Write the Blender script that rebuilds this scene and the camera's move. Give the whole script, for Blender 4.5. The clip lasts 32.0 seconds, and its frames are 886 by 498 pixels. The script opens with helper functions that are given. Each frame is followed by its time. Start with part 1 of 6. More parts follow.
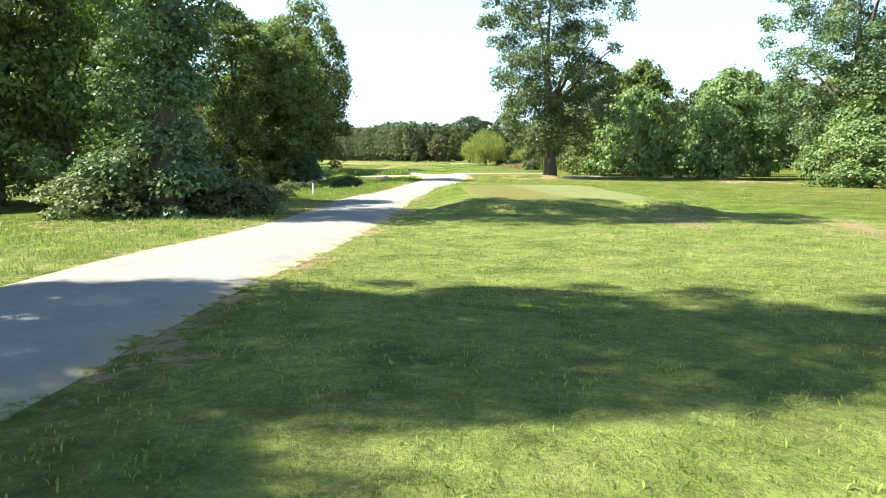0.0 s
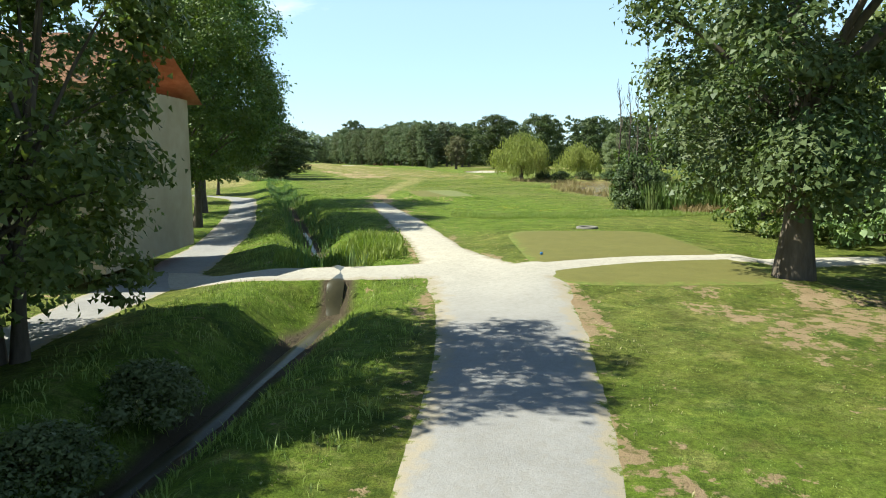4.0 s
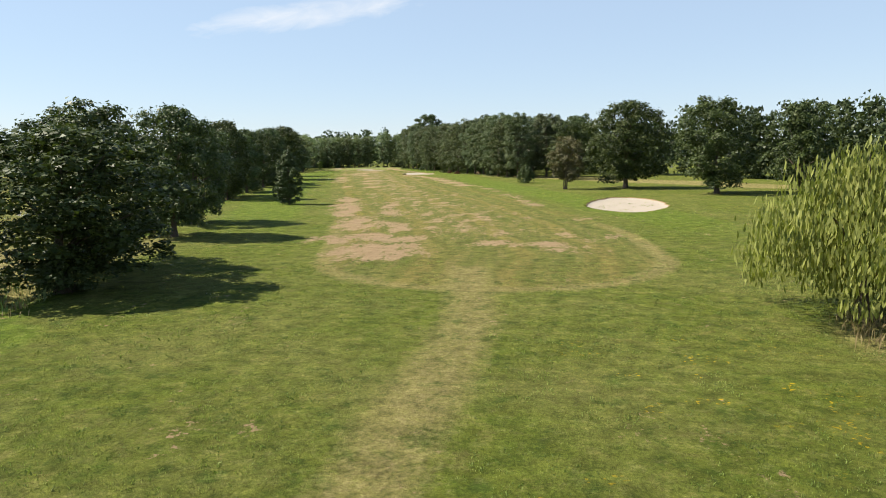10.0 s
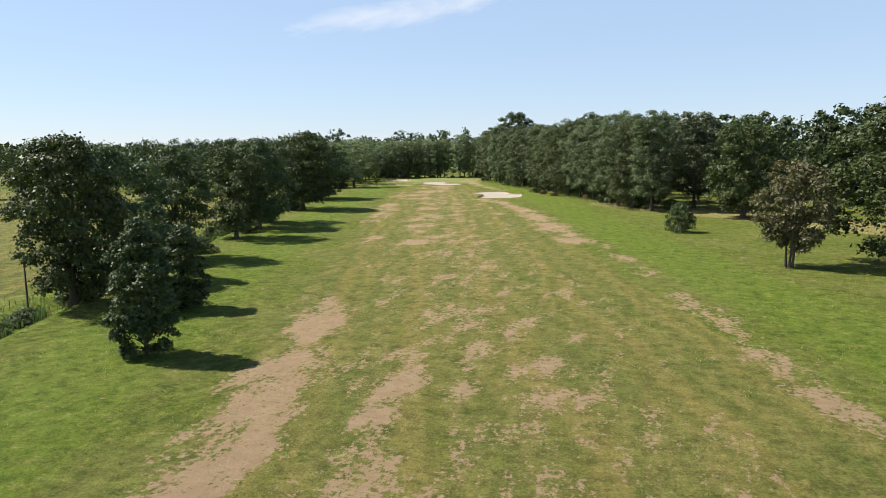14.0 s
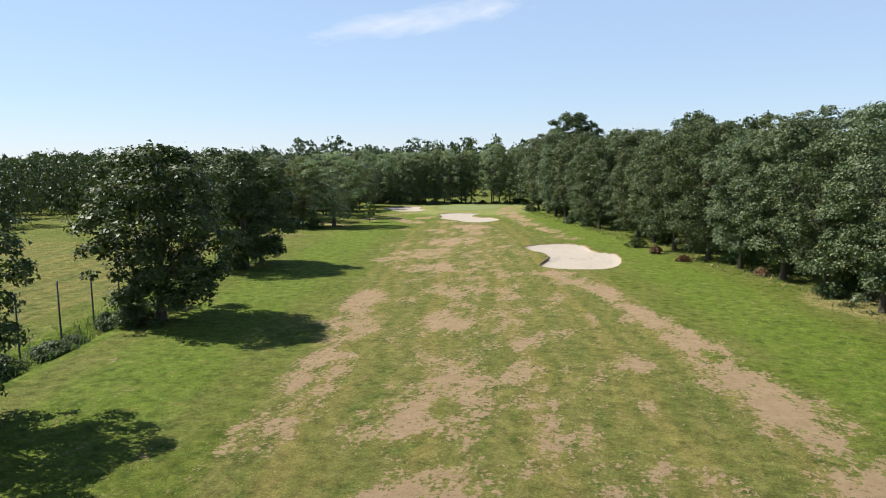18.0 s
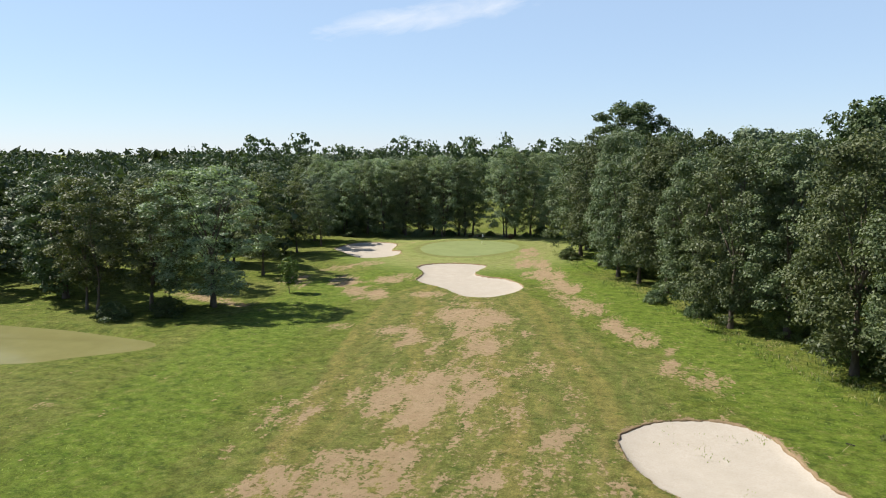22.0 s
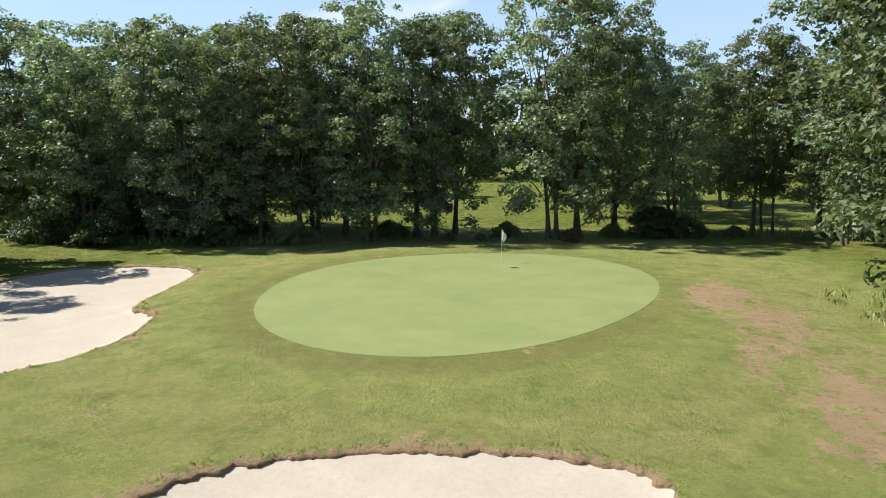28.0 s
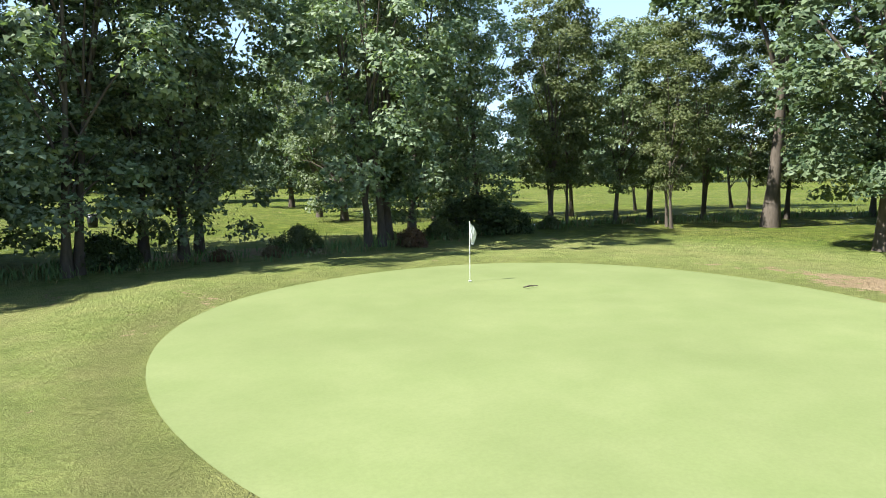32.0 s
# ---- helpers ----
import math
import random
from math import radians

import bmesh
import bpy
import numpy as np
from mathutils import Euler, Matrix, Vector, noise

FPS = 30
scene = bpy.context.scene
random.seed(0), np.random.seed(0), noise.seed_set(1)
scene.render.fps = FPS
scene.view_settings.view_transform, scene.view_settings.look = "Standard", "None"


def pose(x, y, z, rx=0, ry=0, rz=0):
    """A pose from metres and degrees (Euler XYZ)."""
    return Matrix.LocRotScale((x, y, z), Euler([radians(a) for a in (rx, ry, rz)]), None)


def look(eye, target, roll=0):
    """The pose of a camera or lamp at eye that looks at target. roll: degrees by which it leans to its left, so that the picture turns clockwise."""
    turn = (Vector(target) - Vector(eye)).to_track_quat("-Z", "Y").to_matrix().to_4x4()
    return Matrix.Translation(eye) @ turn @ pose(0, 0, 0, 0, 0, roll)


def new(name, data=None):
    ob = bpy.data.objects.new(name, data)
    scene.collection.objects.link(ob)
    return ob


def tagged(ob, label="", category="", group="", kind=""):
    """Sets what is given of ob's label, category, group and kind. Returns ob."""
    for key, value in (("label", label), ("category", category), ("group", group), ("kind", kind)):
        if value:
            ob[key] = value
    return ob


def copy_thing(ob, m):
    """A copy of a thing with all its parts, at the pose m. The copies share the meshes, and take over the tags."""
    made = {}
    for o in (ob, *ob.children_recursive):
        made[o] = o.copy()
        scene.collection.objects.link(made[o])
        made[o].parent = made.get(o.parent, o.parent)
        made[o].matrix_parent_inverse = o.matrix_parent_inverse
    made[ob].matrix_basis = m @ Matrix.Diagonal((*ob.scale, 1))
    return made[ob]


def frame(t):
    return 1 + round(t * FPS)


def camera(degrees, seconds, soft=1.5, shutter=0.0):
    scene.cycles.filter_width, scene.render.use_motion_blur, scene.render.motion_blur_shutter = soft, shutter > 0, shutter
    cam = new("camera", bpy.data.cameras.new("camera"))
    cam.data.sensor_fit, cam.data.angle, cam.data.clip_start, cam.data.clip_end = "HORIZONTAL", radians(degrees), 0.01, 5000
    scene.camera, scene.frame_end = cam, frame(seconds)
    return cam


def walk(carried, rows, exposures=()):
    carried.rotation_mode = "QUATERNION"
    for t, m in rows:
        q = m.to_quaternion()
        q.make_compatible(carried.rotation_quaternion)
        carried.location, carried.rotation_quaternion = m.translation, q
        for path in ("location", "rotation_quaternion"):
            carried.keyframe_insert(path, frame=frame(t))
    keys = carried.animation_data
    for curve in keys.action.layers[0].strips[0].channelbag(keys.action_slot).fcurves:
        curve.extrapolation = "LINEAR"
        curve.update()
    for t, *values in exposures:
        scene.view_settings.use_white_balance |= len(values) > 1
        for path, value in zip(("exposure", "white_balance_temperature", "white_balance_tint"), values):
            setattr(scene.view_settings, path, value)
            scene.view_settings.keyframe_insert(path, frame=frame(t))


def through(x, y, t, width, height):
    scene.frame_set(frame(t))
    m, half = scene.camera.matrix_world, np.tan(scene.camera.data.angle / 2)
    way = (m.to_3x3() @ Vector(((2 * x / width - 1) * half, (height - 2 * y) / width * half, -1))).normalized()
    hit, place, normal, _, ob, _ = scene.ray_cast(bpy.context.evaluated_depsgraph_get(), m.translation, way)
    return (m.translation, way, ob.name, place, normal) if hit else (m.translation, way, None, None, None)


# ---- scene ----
cam = camera(65.3, 32.0, soft=1.0)
# seconds, x, y, z, heading to the left of north, tilt, lean
PATH = [
    (0.0, 0.00, -69.21, 1.94, -1.83, -7.48, 0.22),
    (0.5, 0.03, -65.52, 1.88, -1.57, -7.31, 0.07),
    (1.0, -0.04, -61.21, 2.15, -1.47, -7.33, -0.09),
    (1.5, 0.00, -56.16, 2.48, -1.26, -7.36, -0.22),
    (2.0, 0.03, -50.27, 2.85, -1.12, -7.37, -0.34),
    (2.5, 0.05, -43.94, 3.28, -0.98, -7.42, -0.38),
    (3.0, -0.10, -37.25, 3.72, -1.05, -7.38, -0.37),
    (3.5, 0.19, -29.87, 4.25, -0.67, -7.57, -0.34),
    (5.5, 0.20, -7.81, 5.09, -0.15, -7.43, 0.46),
    (6.0, 0.00, -0.00, 5.41, -0.00, -7.55, 0.36),
    (6.5, -0.13, 8.37, 5.87, 0.17, -7.54, 0.31),
    (7.0, 0.09, 17.45, 6.12, 0.59, -7.59, 0.30),
    (7.5, 0.09, 27.14, 6.14, 1.29, -7.60, 0.27),
    (8.0, 0.16, 36.55, 6.51, 2.56, -7.68, 0.13),
    (8.5, 0.07, 46.70, 6.93, 3.92, -7.73, -0.00),
    (9.0, 0.00, 57.64, 7.58, 5.18, -7.80, -0.15),
    (9.5, -0.08, 67.67, 8.40, 6.54, -7.85, -0.38),
    (10.0, -1.13, 77.38, 9.38, 7.19, -8.00, -0.54),
    (10.5, -1.68, 87.79, 9.75, 7.93, -7.97, -0.55),
    (11.0, -2.38, 98.36, 10.45, 8.60, -7.75, -0.59),
    (11.5, -3.21, 107.73, 11.18, 9.41, -7.62, -0.60),
    (12.0, -4.56, 117.18, 11.88, 10.54, -7.61, -0.56),
    (12.5, -5.82, 126.43, 12.57, 11.77, -7.69, -0.57),
    (13.0, -7.59, 136.99, 13.33, 12.75, -7.92, -0.54),
    (13.5, -9.83, 147.75, 14.03, 13.56, -8.18, -0.48),
    (14.0, -12.55, 159.39, 14.50, 14.38, -8.21, -0.48),
    (14.5, -15.15, 170.64, 14.67, 15.31, -8.14, -0.31),
    (16.5, -30.54, 221.73, 14.78, 15.56, -7.50, -0.27),
    (17.0, -33.37, 233.14, 15.48, 15.83, -7.46, -0.31),
    (17.5, -36.22, 244.21, 16.35, 15.99, -7.54, -0.36),
    (18.0, -38.90, 254.82, 17.44, 16.11, -7.65, -0.40),
    (18.5, -41.92, 265.47, 18.57, 16.16, -7.78, -0.40),
    (19.0, -45.14, 276.21, 19.60, 16.18, -7.73, -0.34),
    (19.5, -47.59, 285.66, 20.15, 16.27, -7.78, -0.25),
    (20.0, -49.98, 294.84, 20.54, 16.20, -7.85, -0.19),
    (20.5, -52.42, 304.18, 20.86, 16.09, -7.91, -0.12),
    (21.0, -54.46, 314.94, 21.10, 16.20, -7.98, -0.10),
    (21.5, -56.66, 325.52, 20.97, 16.27, -8.00, -0.01),
    (22.0, -59.12, 336.90, 20.58, 16.22, -7.92, 0.18),
    (22.5, -61.98, 348.10, 20.16, 15.97, -7.67, 0.30),
    (23.0, -64.37, 358.30, 19.49, 15.92, -7.53, 0.35),
    (23.5, -66.65, 367.92, 18.56, 16.03, -7.39, 0.33),
    (24.0, -68.89, 378.00, 17.59, 16.21, -7.36, 0.26),
    (24.5, -70.65, 388.44, 16.87, 16.71, -7.50, 0.24),
    (25.0, -72.82, 398.77, 16.13, 17.21, -7.56, 0.23),
    (25.5, -75.61, 408.95, 14.85, 18.19, -8.22, 0.15),
    (27.5, -86.58, 440.50, 7.96, 16.27, -8.01, -0.72),
    (28.0, -88.47, 444.84, 7.42, 12.14, -8.01, -0.50),
    (28.5, -90.30, 448.19, 6.95, 7.77, -7.86, -0.36),
    (29.0, -92.21, 451.16, 6.47, 3.45, -7.79, -0.34),
    (29.5, -94.78, 453.63, 5.96, 0.03, -7.68, -0.38),
    (30.0, -97.64, 455.97, 5.51, -3.68, -7.56, -0.35),
    (30.5, -100.55, 458.83, 5.19, -7.94, -7.35, -0.33),
    (31.0, -103.03, 461.91, 4.87, -14.21, -7.11, -0.42),
    (31.5, -104.76, 464.60, 4.65, -20.63, -6.91, -0.52),
    (32.0, -106.18, 467.19, 4.38, -27.63, -6.64, -0.59),
]
walk(cam, [(t, look((x, y, z), (x - math.sin(radians(h)) * math.cos(radians(p)), y + math.cos(radians(h)) * math.cos(radians(p)), z + math.sin(radians(p))), r))
           for t, x, y, z, h, p, r in PATH],
     exposures=[(0, 1.85, 6500, 0), (1, 1.48, 6350, -2), (2, 1.8, 6300, -4), (3.5, 1.25, 6350, -2), (6, 1.05, 6450, -3), (9, 0.82, 6900, 8), (13, 0.68, 6600, 12), (20, 0.68, 6350, 11), (25, 0.7, 6500, 10), (27.5, 0.68, 6500, 12), (29, 1.44, 6000, 7), (32, 1.44, 6000, 7)])

# ---- sky, sun, exposure ----
SUN_FROM = Vector((-1.0, 0.04, 1.15)).normalized()
world = bpy.data.worlds.new("sky")
scene.world = world
world.use_nodes = True
wt = world.node_tree
wt.nodes.clear()


def wnode(kind, **values):
    n = wt.nodes.new(kind)
    for key, v in values.items():
        n.inputs[key].default_value = v
    return n


def wmath(op, a, b=None):
    n = wt.nodes.new("ShaderNodeMath")
    n.operation = op
    for i, v in enumerate((a, b)):
        if v is None:
            continue
        if isinstance(v, (int, float)):
            n.inputs[i].default_value = v
        else:
            wt.links.new(v, n.inputs[i])
    return n.outputs[0]


sky = wt.nodes.new("ShaderNodeTexSky")
sky.sky_type, sky.sun_disc = "NISHITA", False
sky.sun_elevation, sky.sun_rotation = math.asin(SUN_FROM.z), math.atan2(SUN_FROM.x, SUN_FROM.y)
sky.air_density, sky.dust_density, sky.ozone_density = 1.0, 0.0, 3.0
# a thin wisp of high cloud ahead of the fairway
coord = wt.nodes.new("ShaderNodeTexCoord")
turn = wt.nodes.new("ShaderNodeMapping")
turn.inputs["Rotation"].default_value = (0, 0, radians(-17.6))
wt.links.new(coord.outputs["Generated"], turn.inputs["Vector"])
split = wt.nodes.new("ShaderNodeSeparateXYZ")
wt.links.new(turn.outputs[0], split.inputs[0])
ahead = wmath("MAXIMUM", split.outputs["Y"], 0.05)
cu = wmath("DIVIDE", split.outputs["X"], ahead)
cv = wmath("SUBTRACT", wmath("DIVIDE", split.outputs["Z"], ahead), 0.189)
cv = wmath("SUBTRACT", cv, wmath("MULTIPLY", cu, 0.16))
comb = wt.nodes.new("ShaderNodeCombineXYZ")
wt.links.new(cu, comb.inputs[0])
wt.links.new(wmath("MULTIPLY", cv, 3.2), comb.inputs[1])
wisp = wnode("ShaderNodeTexNoise", Scale=16.0, Detail=6.0, Roughness=0.62, Distortion=0.6)
wt.links.new(comb.outputs[0], wisp.inputs["Vector"])
du = wmath("POWER", wmath("ABSOLUTE", wmath("DIVIDE", cu, 0.155)), 2.6)
dv = wmath("POWER", wmath("ABSOLUTE", wmath("DIVIDE", cv, 0.021)), 1.6)
body = wmath("SUBTRACT", 1.0, wmath("ADD", du, dv))
mask = wmath("ADD", wmath("MULTIPLY", body, 0.7), wmath("MULTIPLY", wmath("SUBTRACT", wisp.outputs["Fac"], 0.5), 1.7))
ramp = wt.nodes.new("ShaderNodeMapRange")
ramp.inputs["From Min"].default_value, ramp.inputs["From Max"].default_value = 0.0, 1.0
ramp.inputs["To Max"].default_value = 0.62
wt.links.new(mask, ramp.inputs["Value"])
mixc = wt.nodes.new("ShaderNodeMix")
mixc.data_type = "RGBA"
wt.links.new(ramp.outputs[0], mixc.inputs["Factor"])
haze = wt.nodes.new("ShaderNodeMix")
haze.data_type = "RGBA"
thin = wt.nodes.new("ShaderNodeMapRange")  # the bright haze thins towards the zenith
for key, v in (("From Min", 0.2), ("From Max", 0.62), ("To Min", 0.5), ("To Max", 0.08)):
    thin.inputs[key].default_value = v
wt.links.new(split.outputs["Z"], thin.inputs["Value"])
wt.links.new(thin.outputs[0], haze.inputs["Factor"])
haze.inputs[7].default_value = (6.5, 8.6, 11.6, 1)
wt.links.new(sky.outputs[0], haze.inputs[6])
wt.links.new(haze.outputs[2], mixc.inputs[6])
mixc.inputs[7].default_value = (9.2, 9.5, 10.0, 1)
back = wnode("ShaderNodeBackground", Strength=0.065)
wt.links.new(mixc.outputs[2], back.inputs["Color"])
wout = wt.nodes.new("ShaderNodeOutputWorld")
wt.links.new(back.outputs[0], wout.inputs["Surface"])

sun = new("sun", bpy.data.lights.new("sun", "SUN"))
sun.data.energy, sun.data.angle, sun.data.color = 5.0, radians(0.53), (1.0, 0.95, 0.86)
sun.rotation_euler = SUN_FROM.to_track_quat("Z", "Y").to_euler()


# ---- materials ----
DULL = (0.84, 0.84, 0.84)  # even scaling of the base colours, balanced against sun, sky and exposure


def material(name, rough=0.8, spec=0.2):
    m = bpy.data.materials.new(name)
    m.use_nodes = True
    b = m.node_tree.nodes["Principled BSDF"]
    b.inputs["Roughness"].default_value = rough
    b.inputs["Specular IOR Level"].default_value = spec
    return m, m.node_tree, b


class Net:
    """Short hand for the node trees."""

    def __init__(self, tree):
        self.t = tree

    def link(self, a, b):
        self.t.links.new(a, b)

    def place(self, scale=(1, 1, 1)):
        g = self.t.nodes.new("ShaderNodeNewGeometry")
        m = self.t.nodes.new("ShaderNodeMapping")
        m.inputs["Scale"].default_value = scale
        self.link(g.outputs["Position"], m.inputs["Vector"])
        return m.outputs[0]

    def noise(self, scale, detail=4.0, rough=0.6, where=None, distort=0.0):
        n = self.t.nodes.new("ShaderNodeTexNoise")
        n.inputs["Scale"].default_value, n.inputs["Detail"].default_value = scale, detail
        n.inputs["Roughness"].default_value, n.inputs["Distortion"].default_value = rough, distort
        self.link(where or self.place(), n.inputs["Vector"])
        return n.outputs["Fac"]

    def attribute(self, name):
        n = self.t.nodes.new("ShaderNodeAttribute")
        n.attribute_name = name
        return n.outputs["Fac"]

    def math(self, op, a, b=0.0, clamp=False):
        n = self.t.nodes.new("ShaderNodeMath")
        n.operation, n.use_clamp = op, clamp
        for i, v in enumerate((a, b)):
            if isinstance(v, (int, float)):
                n.inputs[i].default_value = v
            else:
                self.link(v, n.inputs[i])
        return n.outputs[0]

    def range(self, v, lo, hi, to_lo=0.0, to_hi=1.0):
        n = self.t.nodes.new("ShaderNodeMapRange")
        self.link(v, n.inputs["Value"])
        for k, x in (("From Min", lo), ("From Max", hi), ("To Min", to_lo), ("To Max", to_hi)):
            n.inputs[k].default_value = x
        return n.outputs[0]

    def mix(self, f, a, b, how="MIX"):
        n = self.t.nodes.new("ShaderNodeMix")
        n.data_type, n.blend_type = "RGBA", how
        for socket, v in ((n.inputs["Factor"], f), (n.inputs[6], a), (n.inputs[7], b)):
            if isinstance(v, (int, float)):
                socket.default_value = v
            elif isinstance(v, tuple):
                socket.default_value = (*v, 1)
            else:
                self.link(v, socket)
        return n.outputs[2]

    def bump(self, height, strength, distance, bsdf):
        n = self.t.nodes.new("ShaderNodeBump")
        n.inputs["Strength"].default_value, n.inputs["Distance"].default_value = strength, distance
        self.link(height, n.inputs["Height"])
        self.link(n.outputs[0], bsdf.inputs["Normal"])


def grass_ground():
    m, tree, b = material("mown and rough grass", 0.9, 0.08)
    n = Net(tree)
    fine, mid, broad = n.noise(9.0, 5.0, 0.7), n.noise(0.9, 5.0, 0.65), n.noise(0.09, 4.0, 0.6)
    clump = n.noise(2.6, 4.0, 0.7)
    rough = n.mix(n.range(mid, 0.3, 0.7), (0.076, 0.112, 0.014), (0.165, 0.188, 0.030))
    rough = n.mix(n.range(broad, 0.42, 0.66, 0.0, 0.6), rough, (0.20, 0.195, 0.058))
    fair = n.mix(n.range(mid, 0.3, 0.72), (0.15, 0.15, 0.036), (0.245, 0.222, 0.064))
    fair = n.mix(n.range(broad, 0.4, 0.62, 0.0, 0.55), fair, (0.11, 0.138, 0.03))
    # mowing stripes along the fairway
    across = n.math("ADD", n.attribute("across"), n.math("MULTIPLY", n.math("SUBTRACT", n.noise(0.06, 2.0), 0.5), 5.0))
    narrow = n.math("SINE", n.math("MULTIPLY", across, 2.35))
    wide = n.math("SINE", n.math("MULTIPLY", across, 0.83))
    drawn = tree.nodes.new("ShaderNodeMapping")
    drawn.inputs["Rotation"].default_value, drawn.inputs["Scale"].default_value = (0, 0, radians(-15)), (1.0, 0.07, 1.0)
    n.link(n.place(), drawn.inputs["Vector"])
    drawn_out = n.noise(1.3, 7.0, 0.7, drawn.outputs[0])
    fair = n.mix(n.range(drawn_out, 0.5, 0.68, 0.0, 0.7), fair, (0.25, 0.20, 0.075))
    fair = n.mix(n.range(drawn_out, 0.48, 0.32, 0.0, 0.6), fair, (0.09, 0.115, 0.025))
    fair = n.mix(n.range(wide, -0.2, 0.7, 0.0, 0.48), fair, (0.255, 0.205, 0.06))
    fair = n.mix(n.range(narrow, -0.3, 0.8, 0.0, 0.5), fair, (0.112, 0.135, 0.026))

    def edge(name, wobble=0.6, lo=0.42, hi=0.58, by=None):
        f = n.math("ADD", n.attribute(name), n.math("MULTIPLY", n.math("SUBTRACT", by or clump, 0.5), wobble))
        return n.range(f, lo, hi)

    col = n.mix(edge("fair", 0.35, 0.35, 0.65), rough, fair)
    col = n.mix(n.math("MULTIPLY", edge("lush", 0.5, 0.3, 0.7), 0.85), col,
                n.mix(n.range(mid, 0.3, 0.7), (0.088, 0.148, 0.014), (0.165, 0.222, 0.028)))
    col = n.mix(n.math("MULTIPLY", edge("pale", 0.6, 0.3, 0.7), 0.9), col,
                n.mix(n.range(mid, 0.3, 0.7), (0.17, 0.215, 0.045), (0.28, 0.30, 0.085)))
    col = n.mix(n.math("MULTIPLY", edge("dry", 0.7, 0.3, 0.75), 0.8), col,
                n.mix(n.range(clump, 0.3, 0.7), (0.27, 0.22, 0.085), (0.36, 0.30, 0.13)))
    along = tree.nodes.new("ShaderNodeMapping")
    along.inputs["Rotation"].default_value, along.inputs["Scale"].default_value = (0, 0, radians(-15)), (1.0, 0.45, 1.0)
    n.link(n.place(), along.inputs["Vector"])
    ragged = n.math("ADD", n.math("MULTIPLY", clump, 0.35), n.math("MULTIPLY", n.noise(0.34, 9.0, 0.74, along.outputs[0]), 0.65))
    soil = n.mix(n.range(mid, 0.3, 0.7), (0.34, 0.235, 0.135), (0.44, 0.32, 0.195))
    soil = n.mix(n.range(fine, 0.45, 0.7, 0.0, 0.5), soil, (0.30, 0.225, 0.11))
    soil = n.mix(n.range(n.noise(2.2, 8.0, 0.75), 0.57, 0.64, 0.0, 0.8), soil, (0.15, 0.14, 0.045))
    blotch = n.noise(0.55, 9.0, 0.74)
    smooth_turf = n.mix(n.range(blotch, 0.4, 0.6), n.mix(0.6, col, (0.37, 0.36, 0.155)), n.mix(0.55, col, (0.27, 0.295, 0.105)))
    col = n.mix(n.range(blotch, 0.54, 0.62, 0.0, 0.72), col, (0.062, 0.10, 0.016))
    col = n.mix(n.range(blotch, 0.45, 0.36, 0.0, 0.6), col, (0.25, 0.23, 0.07))
    tuft = n.noise(1.7, 8.0, 0.78)
    col = n.mix(n.range(tuft, 0.52, 0.7, 0.0, 0.8), col, n.mix(0.6, col, (0.035, 0.06, 0.012)))
    col = n.mix(n.range(tuft, 0.48, 0.32, 0.0, 0.75), col, n.mix(0.5, col, (0.33, 0.31, 0.12)))
    col = n.mix(n.range(fine, 0.45, 0.75, 0.0, 0.55), col, n.mix(0.55, col, (0.03, 0.05, 0.012)))
    blade, knot, patchy = n.noise(26.0, 4.0, 0.75), n.noise(6.0, 6.0, 0.8), n.noise(0.8, 8.0, 0.75)
    col = n.mix(1.0, col, n.range(knot, 0.36, 0.64, 1.36, 0.72), "MULTIPLY")
    col = n.mix(1.0, col, n.range(patchy, 0.36, 0.64, 1.28, 0.7), "MULTIPLY")
    col = n.mix(1.0, col, n.range(blade, 0.34, 0.66, 1.3, 0.74), "MULTIPLY")
    col = n.mix(n.range(n.attribute("calm"), 0.0, 1.0, 0.0, 0.6), col, smooth_turf)
    col = n.mix(n.range(n.attribute("collar"), 0.0, 1.0, 0.0, 0.6), col, n.mix(n.range(tuft, 0.35, 0.65), (0.235, 0.225, 0.085), (0.18, 0.18, 0.062)))
    soil = n.mix(1.0, soil, n.range(blade, 0.34, 0.66, 1.12, 0.88), "MULTIPLY")
    col = n.mix(edge("bare", 4.6, 0.45, 0.58, ragged), col, soil)
    dots = n.noise(4.5, 2.0, 0.5)
    flower = n.math("MULTIPLY", n.range(dots, 0.6, 0.68), n.range(n.math("MULTIPLY", n.attribute("flower"), n.range(n.noise(0.35, 3.0), 0.5, 0.62)), 0.3, 0.8))
    col = n.mix(flower, col, (0.62, 0.43, 0.02))
    col = n.mix(n.range(n.attribute("mud"), 0.3, 0.7), col, (0.11, 0.085, 0.055))
    n.link(n.mix(1.0, col, DULL, "MULTIPLY"), b.inputs["Base Color"])
    n.bump(n.math("ADD", n.math("MULTIPLY", blade, 0.5), n.math("ADD", clump, n.math("ADD", knot, tuft))), 0.85, 0.16, b)
    return m


